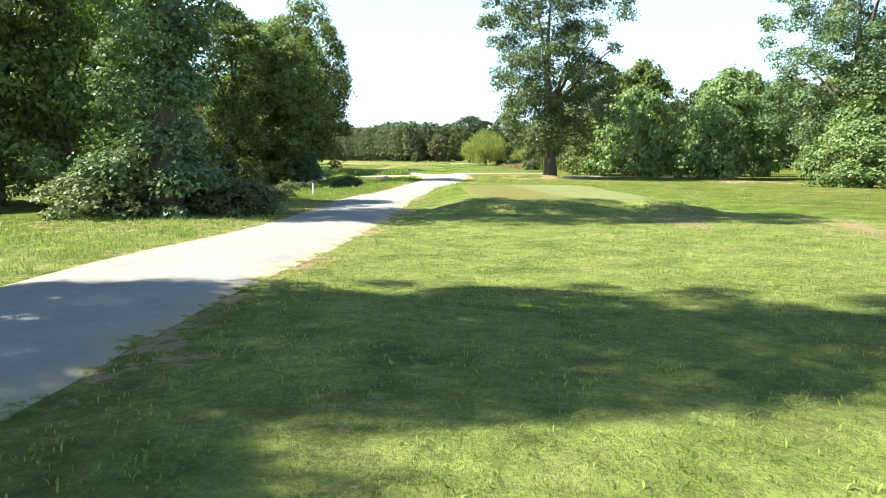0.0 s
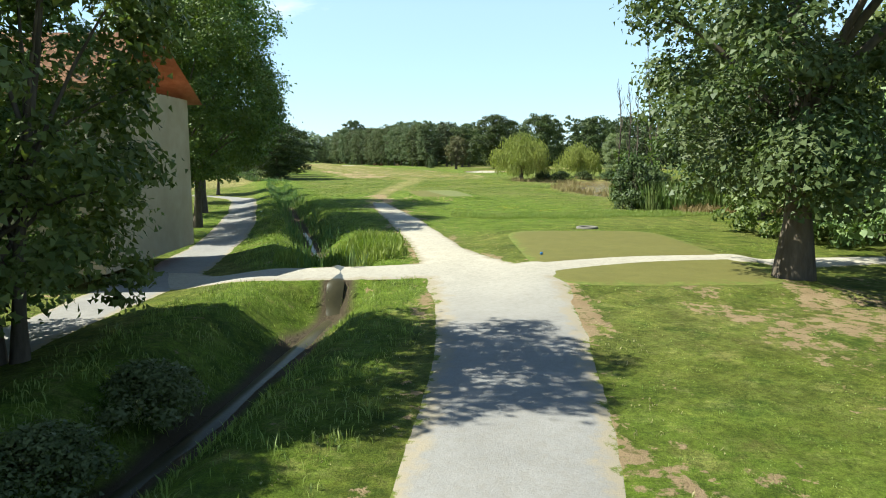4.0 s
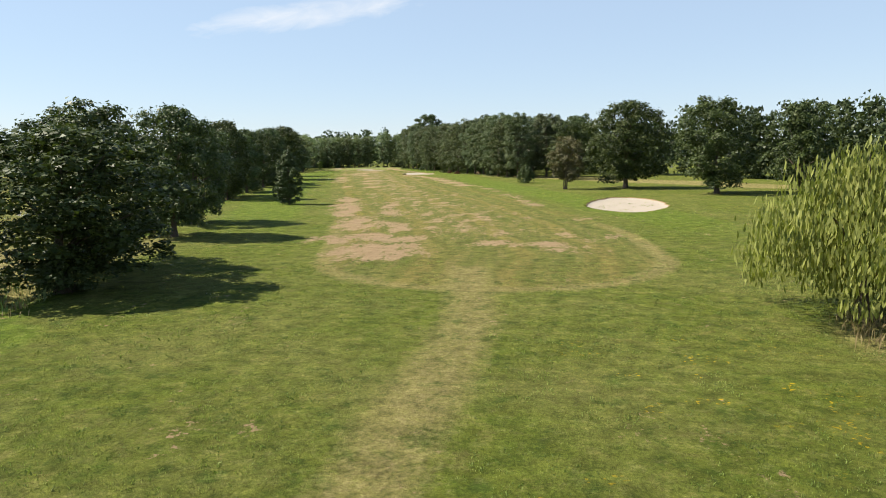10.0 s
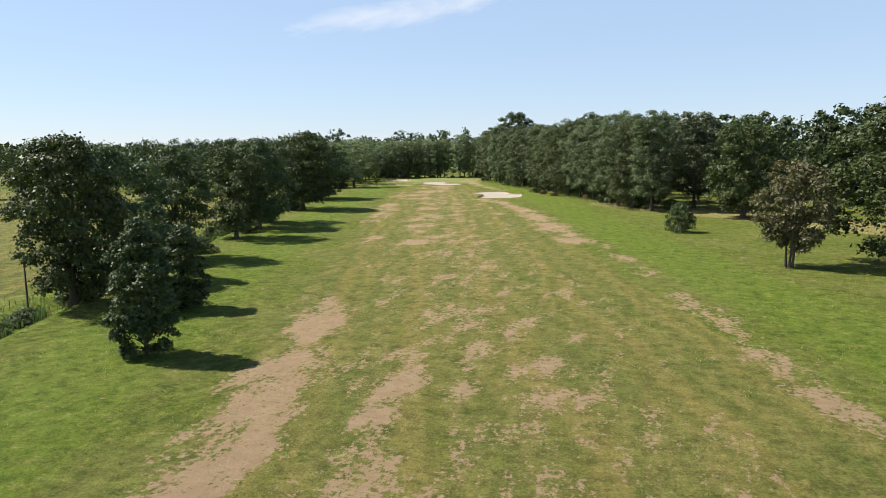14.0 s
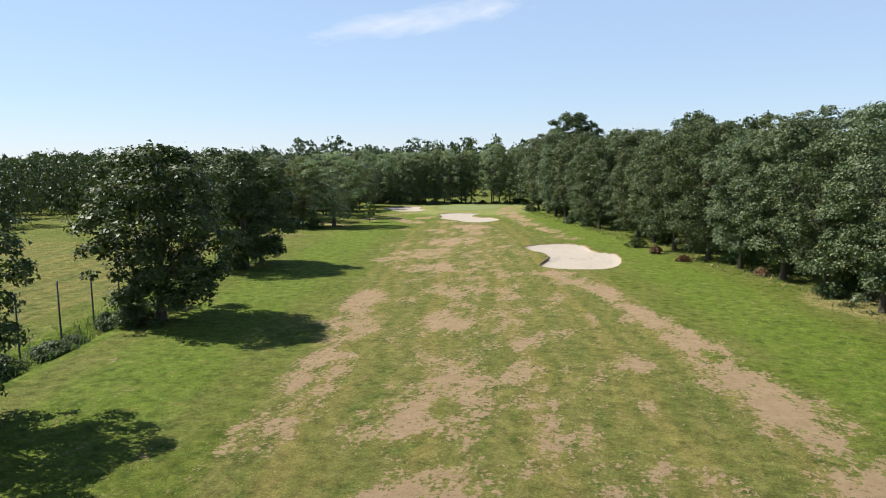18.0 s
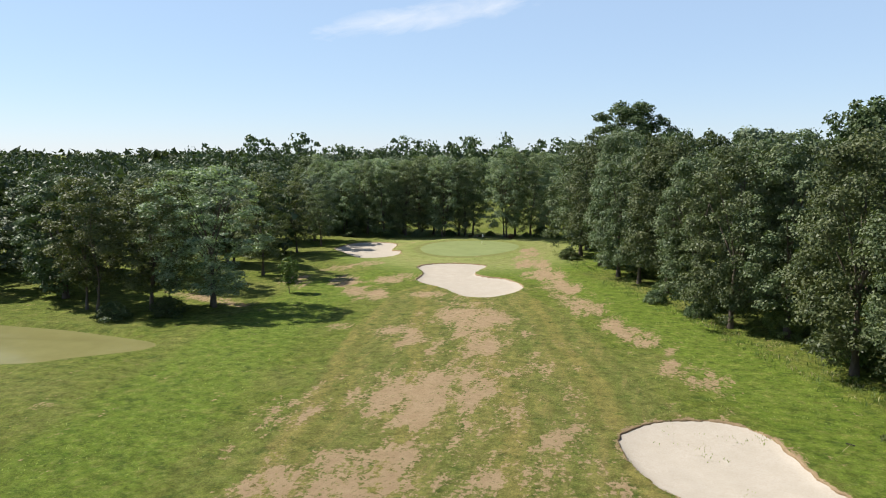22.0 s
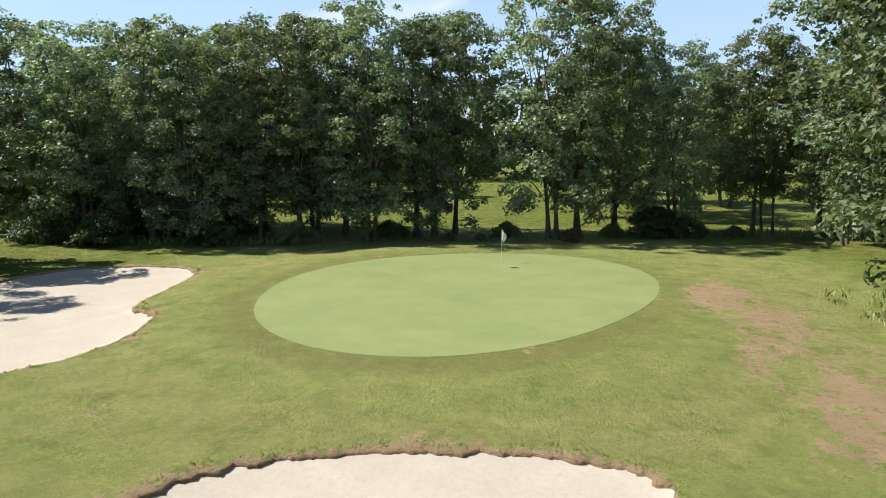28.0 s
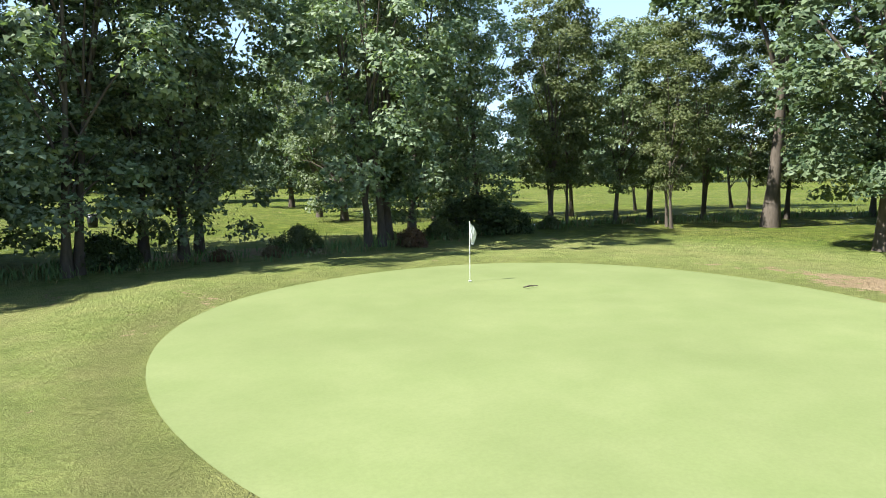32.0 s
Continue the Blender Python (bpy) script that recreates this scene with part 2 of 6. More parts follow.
def turf(name, a, c, scale, bump, stripe=None, worn=None):
    m, tree, b = material(name, 0.85, 0.1)
    n = Net(tree)
    col = n.mix(n.range(n.noise(scale, 5.0, 0.65), 0.3, 0.7), a, c)
    col = n.mix(n.range(n.noise(0.25, 4.0), 0.35, 0.7, 0.0, 0.5), col, tuple(0.8 * v for v in a))
    if worn:
        col = n.mix(n.range(n.attribute("worn"), 0.3, 0.7), col, n.mix(n.range(n.noise(1.2, 5.0), 0.3, 0.7), worn, tuple(1.2 * v for v in worn)))
    col = n.mix(n.range(n.noise(14.0, 4.0, 0.7), 0.35, 0.75, 0.0, 0.22), col, tuple(0.55 * v for v in a))
    if worn:
        rim = n.math("ADD", n.attribute("rim"), n.math("MULTIPLY", n.math("SUBTRACT", n.noise(1.3, 7.0, 0.72), 0.5), 0.4))
        col = n.mix(n.range(rim, 0.93, 1.0), col, n.mix(n.range(n.noise(4.0), 0.35, 0.65), (0.10, 0.14, 0.025), (0.19, 0.205, 0.05)))
        col = n.mix(n.range(n.noise(2.2, 8.0, 0.75), 0.5, 0.7, 0.0, 0.5), col, (0.11, 0.115, 0.03))
    n.link(n.mix(1.0, col, DULL, "MULTIPLY"), b.inputs["Base Color"])
    n.bump(n.noise(14.0, 4.0, 0.7), bump, 0.03, b)
    return m


def gravel(name, a, c, dust, bump=0.5, further=None, verge=False):
    m, tree, b = material(name, 0.95, 0.1)
    n = Net(tree)
    col = n.mix(n.range(n.noise(0.7, 6.0, 0.7), 0.3, 0.7), a, c)
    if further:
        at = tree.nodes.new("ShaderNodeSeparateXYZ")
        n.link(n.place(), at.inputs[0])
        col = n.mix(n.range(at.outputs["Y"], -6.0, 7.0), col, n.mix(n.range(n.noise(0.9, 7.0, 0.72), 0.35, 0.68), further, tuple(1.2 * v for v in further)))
    col = n.mix(n.range(n.noise(6.0, 5.0, 0.7), 0.45, 0.75, 0.0, 0.6), col, dust)
    col = n.mix(n.range(n.noise(40.0, 3.0, 0.6), 0.4, 0.75, 0.0, 0.35), col, tuple(0.6 * v for v in a))
    if verge:
        rim = n.math("ADD", n.attribute("rim"), n.math("MULTIPLY", n.math("SUBTRACT", n.noise(1.6, 7.0, 0.72), 0.5), 0.9))
        col = n.mix(n.range(rim, 0.72, 0.88), col, (0.33, 0.28, 0.21))
        col = n.mix(n.range(rim, 0.93, 0.99), col, n.mix(n.range(n.noise(4.0), 0.35, 0.65), (0.08, 0.12, 0.02), (0.2, 0.2, 0.05)))
    n.link(n.mix(1.0, col, DULL, "MULTIPLY"), b.inputs["Base Color"])
    n.bump(n.noise(18.0, 5.0, 0.7), bump, 0.03, b)
    return m


def leaf_material(name, dark, light, tips, through=0.36, rough=0.5, amount=0.5):
    m = bpy.data.materials.new(name)
    m.use_nodes = True
    tree = m.node_tree
    b = tree.nodes["Principled BSDF"]
    n = Net(tree)
    g = tree.nodes.new("ShaderNodeNewGeometry")
    info = tree.nodes.new("ShaderNodeObjectInfo")
    col = n.mix(g.outputs["Random Per Island"], dark, light)
    col = n.mix(n.range(n.noise(0.45, 3.0, 0.6), 0.45, 0.7, 0.0, amount), col, tips)
    hue = tree.nodes.new("ShaderNodeHueSaturation")
    n.link(n.range(info.outputs["Random"], 0, 1, 0.478, 0.518), hue.inputs["Hue"])
    n.link(n.range(info.outputs["Random"], 0, 1, 1.08, 0.85), hue.inputs["Saturation"])
    n.link(n.range(info.outputs["Random"], 0, 1, 0.74, 1.3), hue.inputs["Value"])
    n.link(n.mix(1.0, col, DULL, "MULTIPLY"), hue.inputs["Color"])
    n.link(hue.outputs[0], b.inputs["Base Color"])
    b.inputs["Roughness"].default_value, b.inputs["Specular IOR Level"].default_value = rough, 0.24
    tr = tree.nodes.new("ShaderNodeBsdfTranslucent")
    n.link(n.mix(1.0, hue.outputs[0], (1.1, 1.25, 0.5), "MULTIPLY"), tr.inputs["Color"])
    mixer = tree.nodes.new("ShaderNodeMixShader")
    mixer.inputs[0].default_value = 0.65 * through
    n.link(b.outputs[0], mixer.inputs[1])
    n.link(tr.outputs[0], mixer.inputs[2])
    n.link(mixer.outputs[0], tree.nodes["Material Output"].inputs["Surface"])
    return m


def plain(name, a, c, scale=4.0, rough=0.7, spec=0.3, metal=0.0, bump=0.2, stretch=(1, 1, 1)):
    m, tree, b = material(name, rough, spec)
    b.inputs["Metallic"].default_value = metal
    n = Net(tree)
    where = n.place(stretch)
    f = n.noise(scale, 6.0, 0.65, where)
    col = n.mix(n.range(f, 0.3, 0.7), a, c)
    col = n.mix(n.range(n.noise(scale * 0.15, 4.0, 0.6, where), 0.45, 0.75, 0.0, 0.4), col, tuple(0.6 * v for v in a))
    n.link(n.mix(1.0, col, DULL if a[0] < 0.7 else (1.0, 1.0, 1.0), "MULTIPLY"), b.inputs["Base Color"])
    n.bump(f, bump, 0.02, b)
    return m


def water_material():
    m, tree, b = material("still pond water", 0.14, 0.4)
    n = Net(tree)
    n.link(n.mix(n.range(n.noise(0.2, 4.0), 0.3, 0.7), (0.20, 0.145, 0.07), (0.27, 0.21, 0.10)), b.inputs["Base Color"])
    n.bump(n.noise(3.0, 3.0), 0.06, 0.02, b)
    return m


GRASS = grass_ground()
TEE = turf("tee turf", (0.175, 0.19, 0.07), (0.22, 0.225, 0.09), 1.5, 0.3, worn=(0.14, 0.127, 0.038))
GREEN = turf("putting turf", (0.225, 0.265, 0.10), (0.265, 0.295, 0.122), 0.6, 0.12)
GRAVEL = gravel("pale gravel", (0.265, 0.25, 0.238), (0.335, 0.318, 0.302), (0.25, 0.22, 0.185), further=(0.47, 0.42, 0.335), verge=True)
DIRT = gravel("pale dirt", (0.56, 0.50, 0.41), (0.66, 0.60, 0.51), (0.44, 0.36, 0.25))
ROAD = gravel("grey lane gravel", (0.27, 0.255, 0.245), (0.35, 0.33, 0.31), (0.22, 0.2, 0.17), verge=True)
SAND = gravel("bunker sand", (0.46, 0.405, 0.325), (0.525, 0.465, 0.385), (0.41, 0.335, 0.25), 0.25)
WATER = water_material()
OLIVE_WATER = plain("silty olive water", (0.21, 0.195, 0.075), (0.25, 0.235, 0.095), 0.2, 0.25, 0.2, bump=0.03)
DITCH_WATER = plain("dark ditch water", (0.05, 0.045, 0.025), (0.08, 0.07, 0.04), 1.6, 0.3, 0.12, bump=0.6)
WALL = plain("beige rendered wall", (0.50, 0.40, 0.26), (0.58, 0.48, 0.33), 1.2, 0.9, 0.1, bump=0.2)
TILE = plain("clay roof tile", (0.32, 0.16, 0.09), (0.42, 0.24, 0.15), 3.0, 0.85, 0.1)
WHITE = plain("white paint", (0.74, 0.73, 0.70), (0.82, 0.81, 0.78), 8.0, 0.5, 0.3, bump=0.05)
PANE = plain("dark window glass", (0.02, 0.025, 0.03), (0.035, 0.04, 0.05), 1.0, 0.05, 0.6, bump=0.0)
CONCRETE = plain("weathered concrete", (0.15, 0.135, 0.115), (0.25, 0.23, 0.20), 6.0, 0.95, 0.1, bump=0.5)
DARK = plain("black plastic", (0.012, 0.012, 0.013), (0.03, 0.03, 0.03), 6.0, 0.45, 0.4, bump=0.1)
STEEL = plain("dark galvanised steel", (0.07, 0.07, 0.07), (0.13, 0.13, 0.125), 8.0, 0.5, 0.4, 0.6, 0.1)
WOOD = plain("pale handle wood", (0.42, 0.32, 0.2), (0.52, 0.42, 0.28), 10.0, 0.7, 0.2)
BLUE = plain("blue plastic", (0.02, 0.16, 0.42), (0.03, 0.2, 0.5), 10.0, 0.4, 0.4, bump=0.0)
YELLOW = plain("yellow plastic", (0.70, 0.62, 0.05), (0.76, 0.68, 0.08), 10.0, 0.4, 0.4, bump=0.0)
CLOTH = plain("white flag cloth", (0.78, 0.78, 0.76), (0.84, 0.84, 0.82), 6.0, 0.85, 0.1, bump=0.1)
BARK = plain("grey brown bark", (0.10, 0.08, 0.06), (0.19, 0.155, 0.125), 5.0, 0.95, 0.1, bump=0.9, stretch=(1, 1, 0.25))
OAK = leaf_material("oak leaves", (0.034, 0.062, 0.018), (0.10, 0.14, 0.042), (0.16, 0.195, 0.075), 0.25)
ASH = leaf_material("greyish ash leaves", (0.05, 0.078, 0.034), (0.165, 0.20, 0.10), (0.28, 0.30, 0.18), 0.25)
LIME = leaf_material("fresh green leaves", (0.062, 0.120, 0.023), (0.148, 0.222, 0.045), (0.222, 0.288, 0.065))
POPLAR = leaf_material("poplar leaves", (0.058, 0.106, 0.034), (0.154, 0.206, 0.081), (0.219, 0.250, 0.121), rough=0.48)
WILLOW = leaf_material("weeping willow leaves", (0.17, 0.195, 0.042), (0.34, 0.365, 0.085), (0.44, 0.44, 0.13), 0.42)
SILVER = leaf_material("silvery willow leaves", (0.12, 0.16, 0.06), (0.24, 0.28, 0.13), (0.29, 0.32, 0.16), 0.4)
OLIVE = leaf_material("dull olive leaves", (0.09, 0.085, 0.035), (0.17, 0.16, 0.075), (0.2, 0.17, 0.09))
CONIFER = leaf_material("dark dense foliage", (0.036, 0.062, 0.019), (0.090, 0.131, 0.041), (0.129, 0.163, 0.054), 0.15)
BLADE = leaf_material("tall grass blades", (0.14, 0.20, 0.032), (0.29, 0.35, 0.07), (0.37, 0.36, 0.12), 0.45)
REED = leaf_material("reed blades", (0.074, 0.144, 0.032), (0.161, 0.240, 0.065), (0.309, 0.288, 0.130), 0.3)
DRYBLADE = leaf_material("straw grass", (0.24, 0.19, 0.08), (0.40, 0.33, 0.16), (0.45, 0.38, 0.2), 0.25)
SHAFT_DARK = plain("dark shaft floor", (0.05, 0.04, 0.03), (0.1, 0.08, 0.055), 3.0, 1.0, 0.05, bump=0.6)
BRACKEN = leaf_material("rust brown bracken", (0.14, 0.075, 0.035), (0.26, 0.16, 0.08), (0.16, 0.17, 0.06), 0.2)
FARWOOD = leaf_material("far wood leaves", (0.036, 0.06, 0.022), (0.09, 0.125, 0.048), (0.14, 0.17, 0.078), 0.25)
AIRY = leaf_material("light airy leaves", (0.085, 0.118, 0.042), (0.195, 0.222, 0.088), (0.27, 0.285, 0.135), 0.42)
EDGE = leaf_material("wood edge leaves", (0.045, 0.075, 0.03), (0.15, 0.19, 0.08), (0.26, 0.28, 0.14), 0.32)
GARDEN = leaf_material("garden tree leaves", (0.075, 0.125, 0.035), (0.25, 0.32, 0.11), (0.38, 0.45, 0.19), 0.5)
ROW = leaf_material("grey green row leaves", (0.075, 0.12, 0.055), (0.30, 0.36, 0.20), (0.46, 0.50, 0.33), 0.5)


# ---- plan ----
def smooth(points, closed=True, step=8):
    """A rounded line through the plan points."""
    p = np.array(points, float)
    n = len(p)
    out = []
    for i in range(n if closed else n - 1):
        at = [(i + k) % n if closed else min(max(i + k, 0), n - 1) for k in (-1, 0, 1, 2)]
        a, b, c, d = p[at]
        for s in np.linspace(0, 1, step, endpoint=False):
            out.append(0.5 * (2 * b + (c - a) * s + (2 * a - 5 * b + 4 * c - d) * s**2 + (3 * b - a - 3 * c + d) * s**3))
    if not closed:
        out.append(p[-1])
    return np.array(out)


def off_line(x, y, line, reach=None):
    """Distance of the points to a line of plan points, and how far along it they lie (0 to 1)."""
    if reach:
        return within(x, y, line, reach, lambda a, b: off_line(a, b, line), (99.0, 0.0))
    best, along = np.full(x.shape, 1e9), np.zeros(x.shape)
    n = len(line) - 1
    for i in range(n):
        a, d = line[i], line[i + 1] - line[i]
        s = np.clip(((x - a[0]) * d[0] + (y - a[1]) * d[1]) / max(d @ d, 1e-9), 0, 1)
        r = np.hypot(x - a[0] - s * d[0], y - a[1] - s * d[1])
        near = r < best
        best, along = np.where(near, r, best), np.where(near, (i + s) / n, along)
    return best, along


def within(x, y, line, reach, test, far):
    """A test made only for the points near the line; the others get the far values."""
    lo, hi = line.min(0) - reach, line.max(0) + reach
    near = (x > lo[0]) & (x < hi[0]) & (y > lo[1]) & (y < hi[1])
    out = [np.full(x.shape, v) for v in far]
    if near.any():
        for whole, v in zip(out, test(x[near], y[near])):
            whole[near] = v
    return out


def inside(x, y, loop):
    """Signed distance to a closed line: negative within it."""
    return within(x, y, loop, 12.0, lambda a, b: (signed(a, b, loop),), (99.0,))[0]


def signed(x, y, loop):
    odd = np.zeros(x.shape, bool)
    for a, b in zip(loop, np.roll(loop, -1, 0)):
        cross = ((a[1] > y) != (b[1] > y)) & (x < (b[0] - a[0]) * (y - a[1]) / (b[1] - a[1] + 1e-12) + a[0])
        odd ^= cross
    r, _ = off_line(x, y, np.vstack([loop, loop[:1]]))
    return np.where(odd, -r, r)


def step(v, lo, hi):
    s = np.clip((v - lo) / (hi - lo), 0, 1)
    return s * s * (3 - 2 * s)


BUNKERS = {
    "fairway": smooth([(8.6, 199), (10.5, 209), (15, 218), (20, 217), (22.6, 208), (21.8, 196), (18.6, 188.6), (14.5, 185.5), (10.8, 189), (9, 194.5)]),
    "right": smooth([(-60.2, 386.7), (-57.3, 390.7), (-52.7, 391.9), (-49.4, 389.4), (-47.1, 382.4), (-43, 378.9), (-42, 369), (-43.9, 362.9), (-47.9, 361.2), (-52, 361.7), (-54.4, 364.4), (-54, 371.9), (-55.4, 377.1), (-58.3, 380.5)]),
    "front": smooth([(-92, 439.7), (-94.4, 442.8), (-95.5, 449.6), (-98.2, 454.8), (-97.6, 458.4), (-95.4, 459.9), (-91.9, 460.9), (-88.4, 461.2), (-86.4, 459.4), (-86.8, 452.2), (-84.6, 449.4), (-80.7, 447.8), (-77.3, 443.8), (-76.6, 439.2), (-79.2, 433.4), (-82.6, 431.6), (-85.5, 433.8), (-88.2, 437)]),
    "left": smooth([(-122.2, 471), (-123, 477), (-122.6, 482.7), (-119.4, 485.4), (-114.8, 485.4), (-112.4, 482.8), (-111, 477.3), (-110.2, 474), (-107.7, 472), (-106.8, 468.4), (-107.8, 464.6), (-109.8, 461.7), (-112.5, 461.2), (-115.6, 464), (-118.5, 467.4)]),
}
GREEN_AT, GREEN_R = (-95.0, 481.0), (10.5, 13.0)
FAIRWAY = smooth([(-4.4, 139), (-7, 157), (-14, 185), (-27, 228), (-43, 285), (-59, 345), (-74, 400), (-84, 432)], False)
DITCH = smooth([(-6.6, -24), (-5.6, -15), (-4.7, -9), (-4.1, -3), (-3.6, 2.5), (-4.6, 7), (-6.4, 14), (-9.3, 26.5), (-13.8, 43.7), (-20, 68), (-27, 95), (-30, 108)], False)
LEFT_DITCH = smooth([(-33, 112), (-47, 150), (-58, 186), (-68, 222), (-82, 268), (-93, 310), (-102, 345), (-106, 360)], False)
POND = smooth([(24.5, 47), (20.8, 60), (19.6, 75), (22.5, 88), (24.5, 97), (20, 104), (17.2, 110), (19, 116), (27, 119), (36, 119), (42, 106), (46, 90), (44, 70), (36, 52)])
LEFT_POND = smooth([(-121, 388), (-114, 392), (-109.5, 397.5), (-113, 400.5), (-126, 401.5), (-148, 400.5), (-168, 396), (-172, 390), (-146, 386)])
PATH_ONE = smooth([(-5.2, -72), (-4.7, -62), (-3.5, -52), (-2.6, -43), (-1.9, -34), (-0.8, -26), (0.8, -17), (2.0, -8), (2.2, 0), (1.2, 5), (0.2, 11), (-0.45, 16), (-2.1, 26), (-3.9, 36), (-5.2, 44), (-6.2, 50)], False)
PATH_WIDE = [1.9, 1.9, 1.9, 1.85, 1.75, 1.6, 1.6, 1.9, 2.5, 1.9, 1.3, 1.3, 1.25, 1.2, 0.95, 0.5]
CROSS_EAST = smooth([(2, 1.5), (8, 4.6), (14, 5.6), (24, 7.5), (40, 12)], False)
CROSS_WEST = smooth([(1.5, 3.5), (-4, 3.2), (-9, 3.8), (-12.4, 8)], False)
LANE = smooth([(-11.2, -8), (-11.8, 2), (-12.6, 11), (-14.4, 24), (-18.6, 42), (-24.7, 65), (-29, 74), (-36, 79), (-50, 83)], False)
TEES = {
    "back": ((6.0, -34.4), (3.8, 7.8), 0),
    "middle": ((8.4, 7.8), (4.4, 8.8), 0),
    "front": ((0.25, 59.6), (3.2, 7.3), 8),
}
# soil worn bare: middle, half length along the hole, half width, turn, strength
WORN_START = [
    ((-6.4, 53), 9, 1.3, 4, 0.85), ((-6.3, 74), 12, 0.8, -2, 0.2), ((-1.2, 52), 2.2, 4, 80, 0.6), ((2.5, -19), 6, 1.2, -8, 0.5), ((9, -47), 3, 4, 20, 0.42),
    ((-2.5, -50), 10, 1.0, -6, 0.5), ((3, -5), 8, 1.2, -16, 0.55), ((12, -4), 5, 4, 0, 0.45), ((-8.6, -41), 7, 3.5, 0, 0.4), ((16, -50), 3, 5, 10, 0.4), ((30, -8), 6, 3, 30, 0.5),
]
WORN_LOW = [
    ((-15.5, 142.5), 6, 4.4, 10, 1.0), ((-19.5, 151), 6, 4.2, 14, 0.95), ((-24, 168), 10, 2.6, 14, 0.95), ((-30, 184), 9, 2.2, 10, 0.95), ((-33, 197), 9, 2.8, 12, 1.0), ((-37.5, 213), 9, 2.2, 16, 1.0),
    ((-22.3, 184), 6, 1.8, 14, 0.8), ((-24.8, 191), 5, 1.6, 14, 0.85), ((-26, 202), 6, 1.5, 14, 0.7), ((-29.4, 216), 5, 1.5, 14, 0.5), ((-18, 164), 8, 1.9, 14, 0.85), ((-15.3, 151), 4, 2.6, 0, 0.85),
    ((-12.5, 160), 5, 1.5, 10, 0.75), ((-19.5, 189), 3, 0.8, 14, 0.6),
]
WORN_SIDE = [
    ((2.9, 155.8), 2, 1.5, 0, 0.7), ((0.3, 146.7), 2.5, 2.2, 20, 0.8), ((8.2, 153.9), 1.5, 1.4, 0, 0.7), ((4.8, 151), 1.2, 1, 0, 0.6), ((2.5, 142.5), 2.2, 2.2, 0, 0.8), ((-4, 147), 2.4, 3, 0, 0.6), ((6.5, 176), 4, 1.5, 0, 0.45),
    ((-1, 205), 8, 1.7, 12, 0.7), ((-5, 223), 9, 1.8, 16, 0.7), ((-11, 250), 14, 1.4, 14, 0.45), ((-20, 272), 9, 2.4, 14, 0.9), ((-25, 290), 11, 3.0, 16, 1.0), ((-30.5, 309), 12, 2.7, 18, 1.0), ((-37, 328), 12, 2.4, 22, 1.0),
    ((-45, 347), 9, 2.4, 32, 0.95), ((-51, 357), 5, 2.5, 35, 0.75),
]
WORN_MID = [
    ((-44, 264), 4, 2.4, 14, 0.9), ((-41.7, 272), 4, 2.4, 14, 0.75), ((-52, 266), 5, 2.2, 14, 0.6), ((-50.5, 288), 5, 2.9, 14, 0.8), ((-53.5, 298), 6, 2.3, 14, 0.85), ((-62, 295), 7, 2.6, 14, 0.6), ((-53.5, 307), 8, 1.7, 14, 0.8),
    ((-59, 325), 4.5, 3.6, 14, 0.95), ((-63.4, 341), 5, 3.0, 14, 0.85), ((-63.6, 303), 8, 2.4, 14, 0.8), ((-67.5, 320), 6, 2.5, 14, 0.95), ((-71, 332), 7, 2.7, 16, 1.0), ((-39.5, 314), 5, 1.6, 16, 0.55), ((-60, 344.7), 5, 1.7, 14, 0.75),
    ((-47, 276), 10, 1.2, 14, 0.5),
]
WORN_HIGH = [
    ((-71, 358), 5, 4.4, 14, 0.85), ((-65.5, 357), 4, 2.2, 14, 0.8), ((-80, 365), 5, 3.2, 14, 0.8), ((-75.5, 374), 7, 3.8, 14, 0.95), ((-77.4, 391), 7, 4.6, 14, 0.95), ((-72.7, 394), 6, 2.1, 14, 0.8), ((-76, 410), 6, 3.0, 14, 0.85),
    ((-79, 419), 6, 4.4, 14, 1.0), ((-84.8, 410), 4, 2.2, 40, 0.8), ((-86, 385), 4, 1.9, 14, 0.75), ((-81, 373), 4, 2, 14, 0.7), ((-64, 383), 5, 1.4, 14, 0.65), ((-54, 404), 4, 2.6, 20, 0.9), ((-58, 416), 5, 2.2, 24, 0.75), ((-61, 420), 6, 2.4, 30, 0.75),
]
WORN_GREEN = [
    ((-66, 430), 8, 2.6, 24, 0.85), ((-71, 444), 8, 3.0, 20, 1.0), ((-75.5, 455), 8, 3.2, 16, 1.0), ((-79, 465), 8, 3.0, 14, 1.0), ((-81.5, 477), 7, 2.2, 10, 0.95), ((-98, 430.5), 4, 3.2, 10, 0.85), ((-89, 432), 2.5, 2.6, 0, 0.7),
    ((-93, 411), 1.5, 1.6, 0, 0.6), ((-105, 439), 5, 2.5, 20, 0.9), ((-100, 433), 3, 2.4, 0, 0.85), ((-109.5, 452.5), 7, 2, -32, 0.85), ((-98.6, 442.7), 4, 3, 0, 0.75), ((-113, 437), 5, 2.5, 20, 0.7), ((-118, 420), 9, 1.6, 75, 0.7),
    ((-99, 505), 2.2, 4.5, -12, 1.0), ((-110, 487), 1.6, 1.2, 0, 0.5),
]
WORN = WORN_START + WORN_LOW + WORN_SIDE + WORN_MID + WORN_HIGH + WORN_GREEN
FLOWERS = [((1, 85), 18, 9), ((6, 108), 10, 10), ((22, 62), 16, 4), ((16, 78), 14, 4), ((11, 96), 10, 5), ((9, 40), 6, 12), ((33, 192), 10, 9), ((-26, 180), 8, 3)]


